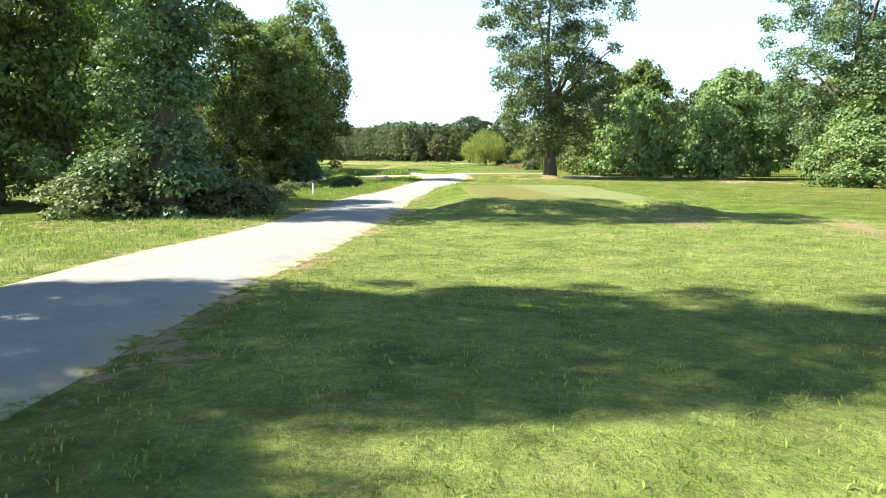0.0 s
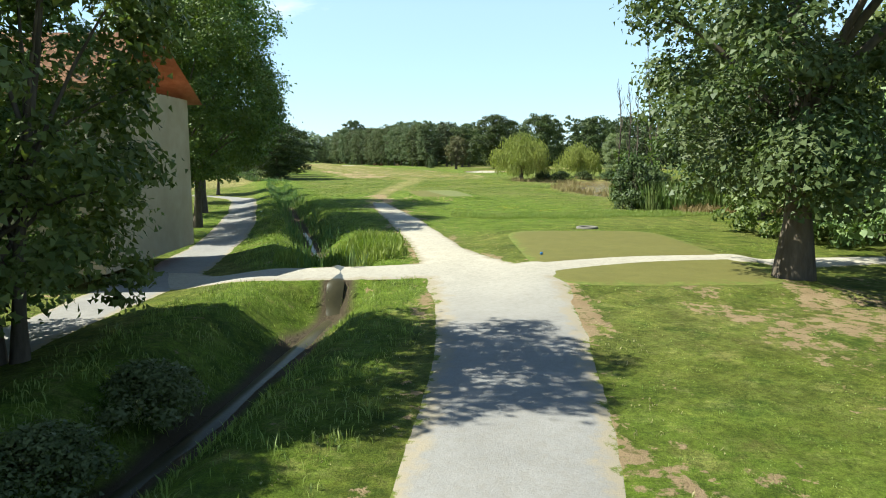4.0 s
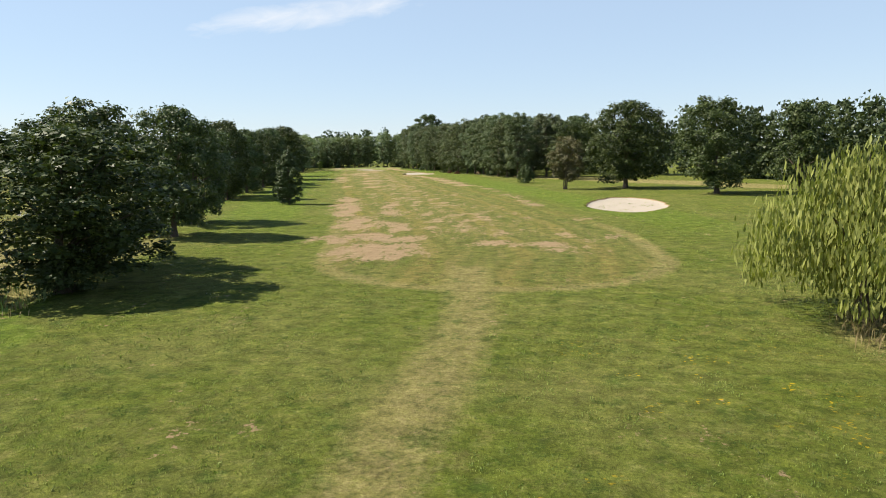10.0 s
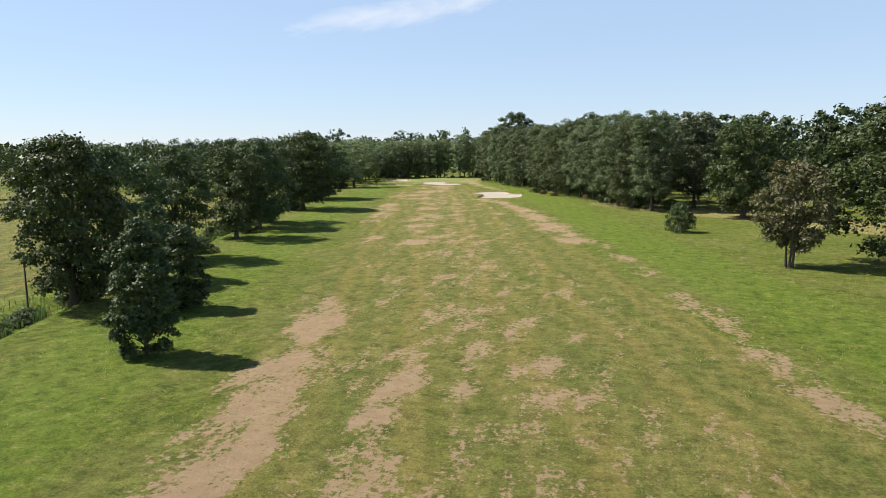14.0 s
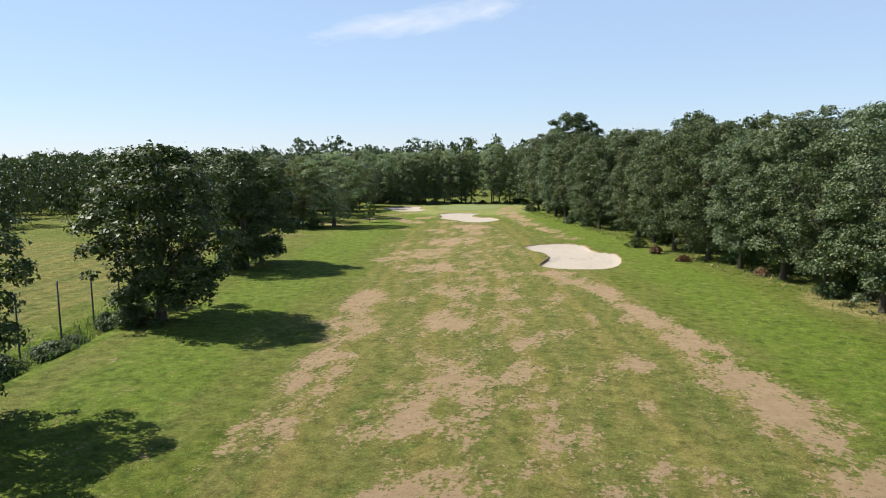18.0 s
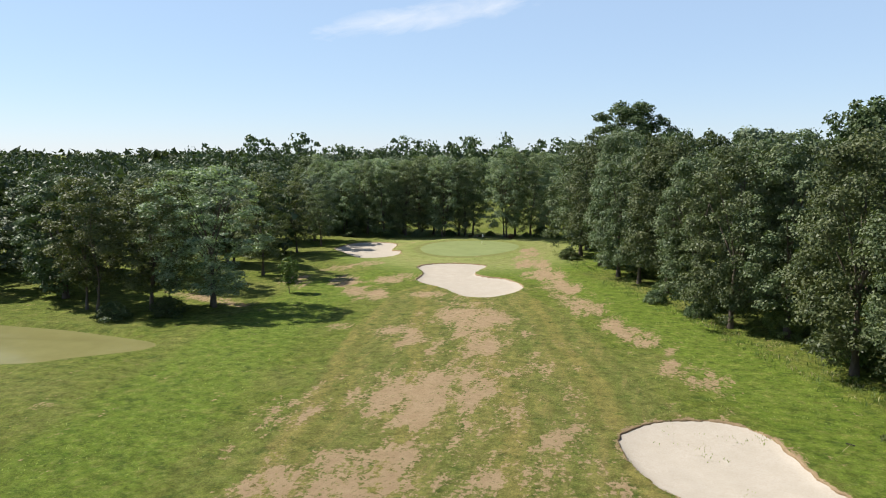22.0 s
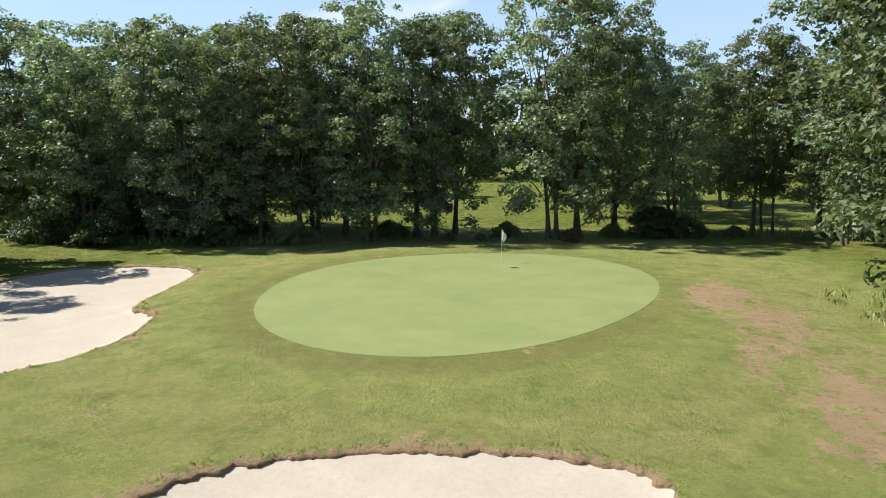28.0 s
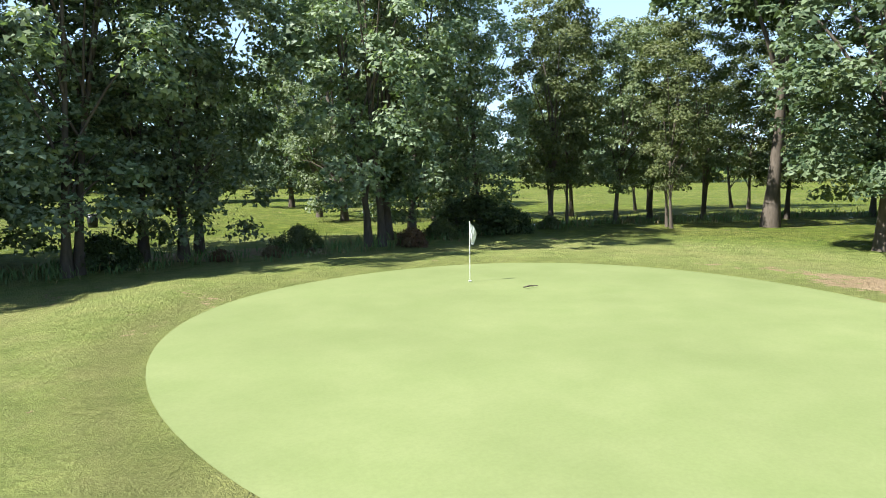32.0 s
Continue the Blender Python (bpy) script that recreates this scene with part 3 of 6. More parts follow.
def ground_height(x, y, bunkers=True):
    x, y = np.atleast_1d(np.asarray(x, float)), np.atleast_1d(np.asarray(y, float))
    h = 0.10 * np.sin(x * 0.11 + 1.3) * np.cos(y * 0.083) + 0.05 * np.sin(x * 0.31 + y * 0.27)
    h *= step(np.hypot(x + 20, y - 200), 0, 30) * (1 - 0.7 * step(np.hypot(x, y - 200), 500, 900))
    h += 0.3 * (1 - step(np.hypot((x - GREEN_AT[0]) / 17, (y - GREEN_AT[1]) / 20), 0.7, 1.05))
    g = np.hypot((x - GREEN_AT[0]) / (GREEN_R[0] + 1.9), (y - GREEN_AT[1]) / (GREEN_R[1] + 1.9))
    h = np.where(g < 1.3, h + (0.3 - h) * (1 - step(g, 1.0, 1.3)), h)
    for (cx, cy), (hx, hy), turn_by in TEES.values():
        u, v = turned(x, y, cx, cy, turn_by)
        h = h + (0.32 - h) * (1 - step(np.maximum(np.abs(u) - hx, np.abs(v) - hy), 0.2, 2.2))
    west = np.interp(y, [-70, -24, 7, 26.5, 43.7, 68, 95, 112, 150, 186, 222, 268, 310, 352, 480], [-14, -9, -6, -10.5, -15, -21, -28, -34, -49, -60, -70, -84, -95, -107, -135])
    h -= np.interp(y, [-60, -10, 20, 90, 130, 330, 380], [0.0, 0.4, 0.9, 0.9, 0.5, 0.4, 0.0]) * step(west - x, 0.0, 5.0)
    for line, wide, deep in ((DITCH, 2.3, 1.25), (LEFT_DITCH, 3.0, 0.9)):
        r, s = off_line(x, y, line, 5.0)
        ends = step(s, 0.0, 0.04) * (1 - step(s, 0.96, 1.0))
        culvert = step(np.abs(y - 3.2), 1.6, 2.6) if line is DITCH else 1.0
        h -= deep * (1 - step(r, 0.25, wide)) * ends * culvert
    for loop in (POND, LEFT_POND):
        h -= 0.9 * (1 - step(inside(x, y, loop), -2.5, 1.5))
    for name, loop in BUNKERS.items() if bunkers else ():
        h -= 0.95 * (1 - step(inside(x, y, loop), -1.2, 0.45))
    return h


def turned(x, y, cx, cy, by):
    c, s = math.cos(radians(by)), math.sin(radians(by))
    return (x - cx) * c + (y - cy) * s, -(x - cx) * s + (y - cy) * c


def height_at(x, y):
    return float(ground_height(np.array([x]), np.array([y]))[0])


def part(name, mesh, mat, parent=None, label=""):
    """One mesh object, under a thing or a part."""
    if isinstance(mesh, bmesh.types.BMesh):
        bm, mesh = mesh, bpy.data.meshes.new(name)
        bm.to_mesh(mesh)
        bm.free()
    ob = new(name, mesh)
    if mat and not mesh.materials:
        mesh.materials.append(mat)
    ob.parent = parent
    return tagged(ob, label)


def thing(name, at, label, category, group="", turn_by=0.0):
    e = new(name)
    e.empty_display_size = 0.3
    e.matrix_basis = pose(*at, 0, 0, turn_by)
    return tagged(e, label, category, group)


def raw_mesh(name, verts, faces, soft=False):
    """A mesh from arrays; faces all have the same number of corners."""
    verts, faces = np.asarray(verts, np.float32), np.asarray(faces, np.int32)
    me = bpy.data.meshes.new(name)
    me.vertices.add(len(verts))
    me.vertices.foreach_set("co", verts.ravel())
    k = faces.shape[1]
    me.loops.add(faces.size)
    me.loops.foreach_set("vertex_index", faces.ravel())
    me.polygons.add(len(faces))
    me.polygons.foreach_set("loop_start", np.arange(0, faces.size, k, dtype=np.int32))
    me.polygons.foreach_set("use_smooth", np.full(len(faces), soft))
    me.update(calc_edges=True)
    return me


def put_attribute(me, name, values):
    a = me.attributes.new(name, "FLOAT", "POINT")
    a.data.foreach_set("value", np.asarray(values, np.float32))


# ---- ground ----
def spread(lo, hi, first, grow=1.35, far=4200):
    """Widening steps from lo outwards."""
    out, d, v = [], first, lo
    while abs(v) < far:
        v += d if hi > lo else -d
        d *= grow
        out.append(v)
    return out


def green_rim(a):
    """How far the green's edge lies out at an angle, as a share of its two radii."""
    return 0.967 - 0.007 * np.cos(a) - 0.036 * np.sin(a) + 0.045 * np.sin(2 * a) - 0.005 * np.cos(3 * a) + 0.036 * np.sin(3 * a)


def ground_marks(x, y):
    r, s = off_line(x, y, FAIRWAY)
    half = np.interp(s, [0, 0.2, 0.7, 0.9, 1.0], [15.6, 17.5, 18, 14, 10])
    fair = 1 - step(r - half, -1.2, 1.2)
    bare = np.maximum(0.25 * (1 - step(r - half * 0.8, -5, 2)), 0.38 * (1 - step(r, 3, 9))) * step(y, 138, 160) * (1 - step(y, 425, 440))
    pr, ps = off_line(x, y, PATH_ONE)
    pw = np.interp(ps, np.linspace(0, 1, len(PATH_WIDE)), PATH_WIDE)
    bare = np.maximum(bare, 0.46 * (1 - step(pr - pw, 0.15, 0.9)) * (y < 52))
    for (cx, cy), hl, hw, by, much in WORN:
        u, v = turned(x, y, cx, cy, by)
        d = np.hypot(u / (hw * 1.25), v / (hl * 1.2))
        bare = np.maximum(bare, (0.2 + 0.52 * much) * (1 - step(d, 0.3, 1.6)))
    west = np.interp(y, LEFT_DITCH[:, 1], LEFT_DITCH[:, 0])
    fair = np.maximum(fair, 0.75 * step(west - x, 6, 12) * step(y, 112, 130) * (1 - step(y, 365, 385)))
    lush = 0.65 * (1 - step(np.abs(r - half - 11), 4, 9)) * step(y, 130, 180)
    for line, wide in ((DITCH, 5.5), (LEFT_DITCH, 5)):
        lush = np.maximum(lush, 0.95 * (1 - step(off_line(x, y, line)[0], wide * 0.4, wide)))
    lush = np.maximum(lush, 0.95 * (1 - step(np.hypot((x - 2) / 16, (y + 45) / 40), 0.6, 1.1)) * step(x, -2, 3))
    lush = np.maximum(lush, 0.85 * (1 - step(np.hypot((x + 92) / 34, (y - 476) / 32), 0.7, 1.1)))
    lush = np.maximum(lush, 0.7 * (1 - step(np.hypot((x + 6) / 25, (y - 40) / 30), 0.6, 1.2)))
    dry = np.zeros(len(x))
    edge, _ = off_line(x, y, FAIRWAY)
    dry = np.maximum(dry, 0.62 * (1 - step(np.abs(edge - half + 0.6), 0.5, 2.0)) * (1 - step(y, 160, 185)))
    dry = np.maximum(dry, 0.66 * (1 - step(off_line(x, y, np.array([(-6.6, 50), (-6.6, 70), (-6, 90), (-4.4, 115), (-6, 132)]))[0], 0.6, np.interp(y, [50, 75, 100], [1.8, 2.3, 3.4]))))
    dry = np.maximum(dry, 0.75 * (1 - step(np.hypot((x + 48) / 14, (y - 120) / 40), 0.7, 1.1)))
    dry = np.maximum(dry, 0.8 * (1 - step(off_line(x, y, np.array([(-10, 345), (30, 300), (60, 262), (120, 240)]))[0], 8, 13)))
    g = np.hypot((x - GREEN_AT[0]) / (GREEN_R[0] + 2.3), (y - GREEN_AT[1]) / (GREEN_R[1] + 2.6))
    dry = np.maximum(dry, 0.46 * (1 - step(np.abs(g - 1.3), 0.06, 0.34)))
    dry = np.maximum(dry, 0.6 * (1 - step(inside(x, y, POND) - 2.5, -1, 3)))
    ring_of = 1 - step(g, 0.9, 1.04)
    fair, lush = np.maximum(fair, 0.45 * ring_of), lush * (1 - 0.4 * ring_of)
    pale = 0.9 * (1 - step(np.hypot((x - 5) / 14, (y + 60) / 24), 0.7, 1.1)) * step(x, -3, -1)
    pale = np.maximum(pale, 0.6 * (1 - step(np.hypot((x + 6) / 6, (y + 52) / 20), 0.6, 1.1)))
    pale = np.maximum(pale, 0.78 * (1 - step(g, 1.5, 2.1)) * (1 - 0.4 * ring_of))
    calm = np.maximum(1 - step(g, 1.7, 2.3), 0.2 * (1 - step(np.hypot((x - 5) / 14, (y + 52) / 30), 0.7, 1.1)))
    gx, gy = (x - GREEN_AT[0]) / GREEN_R[0], (y - GREEN_AT[1]) / GREEN_R[1]
    rim = (np.hypot(gx, gy) - green_rim(np.arctan2(gy, gx))) * 11.5
    collar = (1 - step(np.abs(rim - 0.9), 0.5, 1.0)) * (1 - 0.6 * step(x + y, 387, 393))
    flower = np.zeros(len(x))
    for (cx, cy), rx, ry in FLOWERS:
        flower = np.maximum(flower, 1 - step(np.hypot((x - cx) / ry, (y - cy) / rx), 0.3, 1.0))
    mud = (1 - step(inside(x, y, POND), -1.5, 0.6)) + (1 - step(off_line(x, y, DITCH)[0], 0.35, 0.8)) * (y < 70)
    return {"fair": fair, "bare": bare, "lush": lush, "pale": pale, "dry": dry, "flower": flower, "mud": np.clip(mud, 0, 1), "calm": calm, "collar": collar,
            "across": (x - np.interp(y, FAIRWAY[:, 1], FAIRWAY[:, 0])) * 0.96}


def build_ground():
    xs = spread(-190, -200, 2.5)[::-1] + list(np.arange(-190, -130, 2.0)) + list(np.arange(-130, -126, 1.4)) + list(np.arange(-126, -74, 0.8)) + list(np.arange(-74, -40, 1.0)) + list(np.arange(-40, -22, 1.0)) + list(np.arange(-22, 30, 0.7)) + list(np.arange(30, 110, 2.2)) + spread(110, 200, 2.5)
    ys = spread(-100, -200, 2.5)[::-1] + list(np.arange(-100, 112, 0.8)) + list(np.arange(112, 183, 1.4)) + list(np.arange(183, 222, 0.9)) + list(np.arange(222, 356, 1.5)) + list(np.arange(356, 394, 0.9)) + list(np.arange(394, 428, 1.4)) + list(np.arange(428, 500, 0.85)) + list(np.arange(500, 580, 1.6)) + spread(580, 700, 2.5)
    gx, gy = np.meshgrid(xs, ys)
    nx, ny = len(xs), len(ys)
    x, y = gx.ravel(), gy.ravel()
    near = (np.abs(x + 40) < 260) & (y > -140) & (y < 640)
    z = np.zeros(len(x))
    z[near] = ground_height(x[near], y[near])
    idx = np.arange(nx * ny).reshape(ny, nx)
    faces = np.stack([idx[:-1, :-1], idx[:-1, 1:], idx[1:, 1:], idx[1:, :-1]], -1).reshape(-1, 4)
    me = raw_mesh("ground", np.stack([x, y, z], 1), faces, True)
    for name, v in ground_marks(x, y).items():
        put_attribute(me, name, v)
    return tagged(part("ground", me, GRASS), "mown fairway and rough grass with bare soil patches", "grass", kind="structure")


def ribbon(name, line, wide, lift, mat, label, category, wobble=0.18, across=9, seed=3):
    """A worn strip of ground along a line, rounded down at its ragged edges."""
    rng = np.random.default_rng(seed)
    line = smooth(line[::2], False, 6) if len(line) > 8 else smooth(line, False, 6)
    d = np.gradient(line, axis=0)
    d /= np.linalg.norm(d, axis=1)[:, None]
    side = np.stack([d[:, 1], -d[:, 0]], 1)
    w = np.interp(np.linspace(0, 1, len(line)), np.linspace(0, 1, len(wide)), wide)
    rag = [np.convolve(rng.normal(0, 1, len(line) + 16), np.ones(9) / 5, "same")[8:-8] * wobble for _ in range(2)]
    verts = []
    for k in range(across):
        f = -1 + 2 * k / (across - 1)
        ww = w + np.where(f < 0, rag[0], rag[1]) * abs(f)
        p = line + side * (f * ww)[:, None]
        z = ground_height(p[:, 0], p[:, 1]) + lift * (1 - abs(f) ** 6 * 1.3) + 0.03 * (1 - f * f)
        verts.append(np.column_stack([p, z]))
    v = np.stack(verts, 1).reshape(-1, 3)
    idx = np.arange(len(v)).reshape(len(line), across)
    faces = np.stack([idx[:-1, :-1], idx[1:, :-1], idx[1:, 1:], idx[:-1, 1:]], -1).reshape(-1, 4)
    me = raw_mesh(name, v, faces, True)
    put_attribute(me, "rim", np.maximum(np.tile(np.abs(np.linspace(-1, 1, across)), len(line)), 1.05 * np.repeat(step(np.linspace(0, 1, len(line)), 0.86, 1.0), across)))
    return tagged(part(name, me, mat), label, category, kind="structure")


def patch(name, loop, rings, profile, mat, label, category, kind="structure", worn=None, follow=False, bunkers=True):
    """A surface within a closed line; profile gives its height over the ground's rim by how far in (0 at the rim, 1 in the middle)."""
    loop = np.asarray(loop)
    c = loop.mean(0)
    fracs = 1 - np.linspace(0, 1, rings) ** 1.3
    verts = []
    rim = ground_height(loop[:, 0] + (loop[:, 0] - c[0]) * 0.03, loop[:, 1] + (loop[:, 1] - c[1]) * 0.03, bunkers)
    for f in fracs:
        p = c + (loop - c) * f
        base = ground_height(p[:, 0], p[:, 1]) if follow else rim * f + rim.mean() * (1 - f)
        verts.append(np.column_stack([p, base + profile(1 - f, p)]))
    v = np.concatenate(verts)
    n = len(loop)
    idx = np.arange(len(v)).reshape(rings, n)
    nxt = np.roll(idx, -1, 1)
    faces = np.stack([idx[:-1], nxt[:-1], nxt[1:], idx[1:]], -1).reshape(-1, 4)
    me = raw_mesh(name, v, faces, True)
    if worn is not None:
        put_attribute(me, "worn", worn(v[:, 0], v[:, 1]))
        put_attribute(me, "rim", np.repeat(fracs, n))
    return tagged(part(name, me, mat), label, category, kind=kind)


def grown_loop(loop, by):
    """The closed line moved outwards."""
    d = np.roll(loop, -1, 0) - np.roll(loop, 1, 0)
    d /= np.linalg.norm(d, axis=1)[:, None]
    out = np.stack([d[:, 1], -d[:, 0]], 1)
    area = np.sum(loop[:, 0] * np.roll(loop[:, 1], -1) - np.roll(loop[:, 0], -1) * loop[:, 1])
    return loop + out * (by if area > 0 else -by) * np.ones(1)


def turf_lip(loop, seed):
    """Turf that rounds over a bunker's rim, ragged along its edge, with a bare sandy face below."""
    rng = np.random.default_rng(seed)
    fine = smooth(loop, True, 5)
    rag = np.convolve(np.tile(rng.normal(0, 1, len(fine)), 3), np.ones(5) / 3, "same")[len(fine):2 * len(fine)]
    rows = []
    for off, z, ragged in ((2.4, -0.02, 0), (1.7, 0.012, 0), (1.1, 0.03, 0.1), (0.55, 0.055, 0.3), (0.2, 0.06, 0.7), (0.03, 0.035, 1.0), (-0.04, -0.03, 1.0), (-0.06, -0.2, 0.8), (-0.02, -0.45, 0.6)):
        p = grown_loop(fine, 1.0) - fine
        p = fine + p * (off + ragged * 0.09 * rag)[:, None]
        rows.append(np.column_stack([p, ground_height(p[:, 0], p[:, 1], False) + z]))
    v = np.concatenate(rows)
    idx = np.arange(len(v)).reshape(len(rows), len(fine))
    nxt = np.roll(idx, -1, 1)
    me = raw_mesh("turf_lip", v, np.stack([idx[:-1], nxt[:-1], nxt[1:], idx[1:]], -1).reshape(-1, 4), True)
    for name, values in ground_marks(v[:, 0], v[:, 1]).items():
        if name == "bare":
            values = np.maximum(values, np.repeat([0, 0, 0.1, 0.2, 0.42, 0.72, 0.95, 1, 1], len(fine)))
        put_attribute(me, name, values)
    return tagged(part("turf_lip", me, GRASS), "rounded turf lip with a worn sandy edge round the bunker", "grass", kind="structure")


build_ground()
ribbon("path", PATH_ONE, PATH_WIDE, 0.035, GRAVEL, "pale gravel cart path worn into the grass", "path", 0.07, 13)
ribbon("path", CROSS_EAST, [2.0, 1.5, 1.2, 1.1, 1.0], 0.03, GRAVEL, "pale gravel branch path crossing the grass", "path", 0.14, seed=4)
ribbon("path", CROSS_WEST, [2.0, 1.6, 1.4, 1.4], 0.03, GRAVEL, "gravel path crossing over the ditch", "path", 0.1, seed=5)
ribbon("lane", LANE, [1.5, 1.6, 1.7, 1.7, 1.6, 1.6, 1.6, 1.4, 1.2], 0.03, ROAD, "grey gravel lane in dappled tree shade", "path", 0.14, seed=6)

for name, (mid, half, by) in TEES.items():
    q = np.linspace(0, 2 * math.pi, 72, endpoint=False)
    sq = lambda v: np.sign(v) * np.abs(v) ** 0.33
    u, w = half[0] * sq(np.cos(q)), half[1] * sq(np.sin(q))
    c, s = math.cos(radians(by)), math.sin(radians(by))
    loop = np.stack([mid[0] + u * c - w * s, mid[1] + u * s + w * c], 1)
    patch("tee", loop, 12, lambda f, p: 0.0 + 0.05 * np.minimum(1, 9 * f), TEE, "closely mown tee box with a browned strip", "tee box", follow=True,
          worn=lambda x, y, mid=mid, by=by, half=half: 1 - step(turned(x, y, *mid, by)[0] + 0.28 * turned(x, y, *mid, by)[1] * 0.3, (1.2 if 0 < mid[1] < 30 else -0.3) * half[0], (1.6 if 0 < mid[1] < 30 else 0.05) * half[0]))

for name, loop in BUNKERS.items():
    def hollow(f, p):
        ripple = 0.03 * np.sin(p[:, 0] * 1.9) * np.cos(p[:, 1] * 1.6) * min(1, 3 * f)
        return -0.06 - 0.2 * min(1, f / 0.14) ** 0.8 - 0.16 * min(1, f * 1.5) + ripple
    patch("bunker", grown_loop(loop, 0.12), 16, hollow, SAND, "sand bunker of pale raked sand with a grassy lip", "bunker", bunkers=False)
    turf_lip(loop, 5 + len(name))
q = np.linspace(0, 2 * math.pi, 96, endpoint=False)
green_r = green_rim(q)
ell = lambda more: np.stack([GREEN_AT[0] + (GREEN_R[0] + more) * np.cos(q) * green_r, GREEN_AT[1] + (GREEN_R[1] + more) * np.sin(q) * green_r], 1)
patch("putting_green", ell(0), 14, lambda f, p: 0.008 + 0.03 * min(1, 4 * f) + 0 * p[:, 0], GREEN, "smooth light green putting green", "green", follow=True)
patch("pond_water", POND, 4, lambda f, p: -0.42 + 0 * p[:, 0], WATER, "still brownish pond water beside the fairway", "water")
patch("pond_water", LEFT_POND, 4, lambda f, p: -0.22 + 0 * p[:, 0], OLIVE_WATER, "still olive pond water beside a wood", "water")
ribbon("ditch_water", DITCH[6:60], [0.22, 0.3, 0.26, 0.2], 0.03, DITCH_WATER, "narrow ditch water between grassy banks", "water", 0.05, 5)


# ---- trees and plants ----
def unit(v):
    return v / np.maximum(np.linalg.norm(v, axis=-1, keepdims=True), 1e-9)


def leaf_quads(at, along, normal, length, wide):
    """Small leaf sprays: a diamond at each place."""
    along = unit(along)
    side = unit(np.cross(normal, along))
    n = len(at)
    length, wide = np.broadcast_to(length, n)[:, None], np.broadcast_to(wide, n)[:, None]
    v = np.stack([at - along * length * 0.5, at + side * wide * 0.5 + along * length * 0.08, at + along * length * 0.5, at - side * wide * 0.5 + along * length * 0.08], 1)
    return v.reshape(-1, 3), np.arange(4 * n).reshape(n, 4)


def leaf_sprays(at, along, normal, size):
    """Small uneven pointed leaf sprays: one face at each place."""
    side = unit(np.cross(normal, along))
    n = len(at)
    size = np.broadcast_to(size, n)[:, None]
    v = np.stack([at + (0.62 * along + 0.08 * side) * size, at + (-0.38 * along - 0.46 * side) * size, at + (-0.3 * along + 0.5 * side) * size], 1)
    return v.reshape(-1, 3), np.arange(3 * n).reshape(n, 3)


def tube(points, radii, sides=7):
    points = np.asarray(points, float)
    d = unit(np.gradient(points, axis=0))
    ref = np.where(np.abs(d[:, 2:3]) > 0.9, [[1.0, 0, 0]], [[0, 0, 1.0]])
    a = unit(np.cross(d, ref))
    b = np.cross(d, a)
    q = np.linspace(0, 2 * math.pi, sides, endpoint=False)
    ring = points[:, None] + np.asarray(radii)[:, None, None] * (a[:, None] * np.cos(q)[None, :, None] + b[:, None] * np.sin(q)[None, :, None])
    idx = np.arange(len(points) * sides).reshape(len(points), sides)
    nxt = np.roll(idx, -1, 1)
    return ring.reshape(-1, 3), np.stack([idx[:-1], nxt[:-1], nxt[1:], idx[1:]], -1).reshape(-1, 4)


def joined(pieces):
    verts, faces, k = [], [], 0
    for v, f in pieces:
        verts.append(v)
        faces.append(f + k)
        k += len(v)
    return np.concatenate(verts), np.concatenate(faces)


PROFILES = {
    "round": lambda u: np.interp(u, [0, 0.12, 0.4, 0.7, 0.9, 1], [0.62, 0.92, 1.05, 1.0, 0.74, 0.46]),
    "tall": lambda u: np.interp(u, [0, 0.15, 0.45, 0.75, 0.92, 1], [0.6, 0.85, 1.05, 1.0, 0.72, 0.45]),
    "cone": lambda u: np.interp(u, [0, 0.1, 0.35, 0.7, 1], [0.6, 0.95, 1.0, 0.72, 0.12]),
    "ivy": lambda u: np.interp(u, [0, 0.06, 0.2, 0.35, 0.6, 1], [0.75, 0.45, 0.42, 0.8, 1.0, 0.6]),
    "column": lambda u: np.interp(u, [0, 0.1, 0.35, 0.65, 0.88, 1], [0.7, 0.92, 1.0, 0.9, 0.6, 0.25]),
    "dome": lambda u: np.sqrt(np.clip(1 - u**2.2, 0.02, 1)),
    "airy": lambda u: np.interp(u, [0, 0.2, 0.5, 0.8, 1], [0.35, 0.75, 1.0, 0.85, 0.35]),
}


def crown_places(rng, h, r, foot, profile, clumps, clump_size, lean=0.0):
    """Middles and sizes of the leaf clumps: most of them out at the crown's lobed surface."""
    u = (np.arange(clumps) + rng.random(clumps)) / clumps
    q = np.arange(clumps) * 2.39996 + rng.normal(0, 0.35, clumps)
    a, b = rng.random(2) * 2 * math.pi
    lobes = 1 + 0.15 * np.sin(2 * q + a) + 0.12 * np.sin(3 * q + b + 4 * u)
    deep = np.where(rng.random(clumps) < 0.7, 0.74 + 0.26 * rng.random(clumps), 0.2 + 0.5 * rng.random(clumps))
    size = r * clump_size * (0.55 + 0.9 * rng.random(clumps))
    reach = np.maximum(PROFILES[profile](u) * r * lobes * deep - size * 0.5, 0)
    rise = foot + u * (h - foot) - size * 0.45 * u + rng.normal(0, 0.02 * h, clumps)
    c = np.stack([reach * np.cos(q) + lean * u * h * 0.1, reach * np.sin(q), np.maximum(rise, foot * 0.8)], 1)
    return c, size


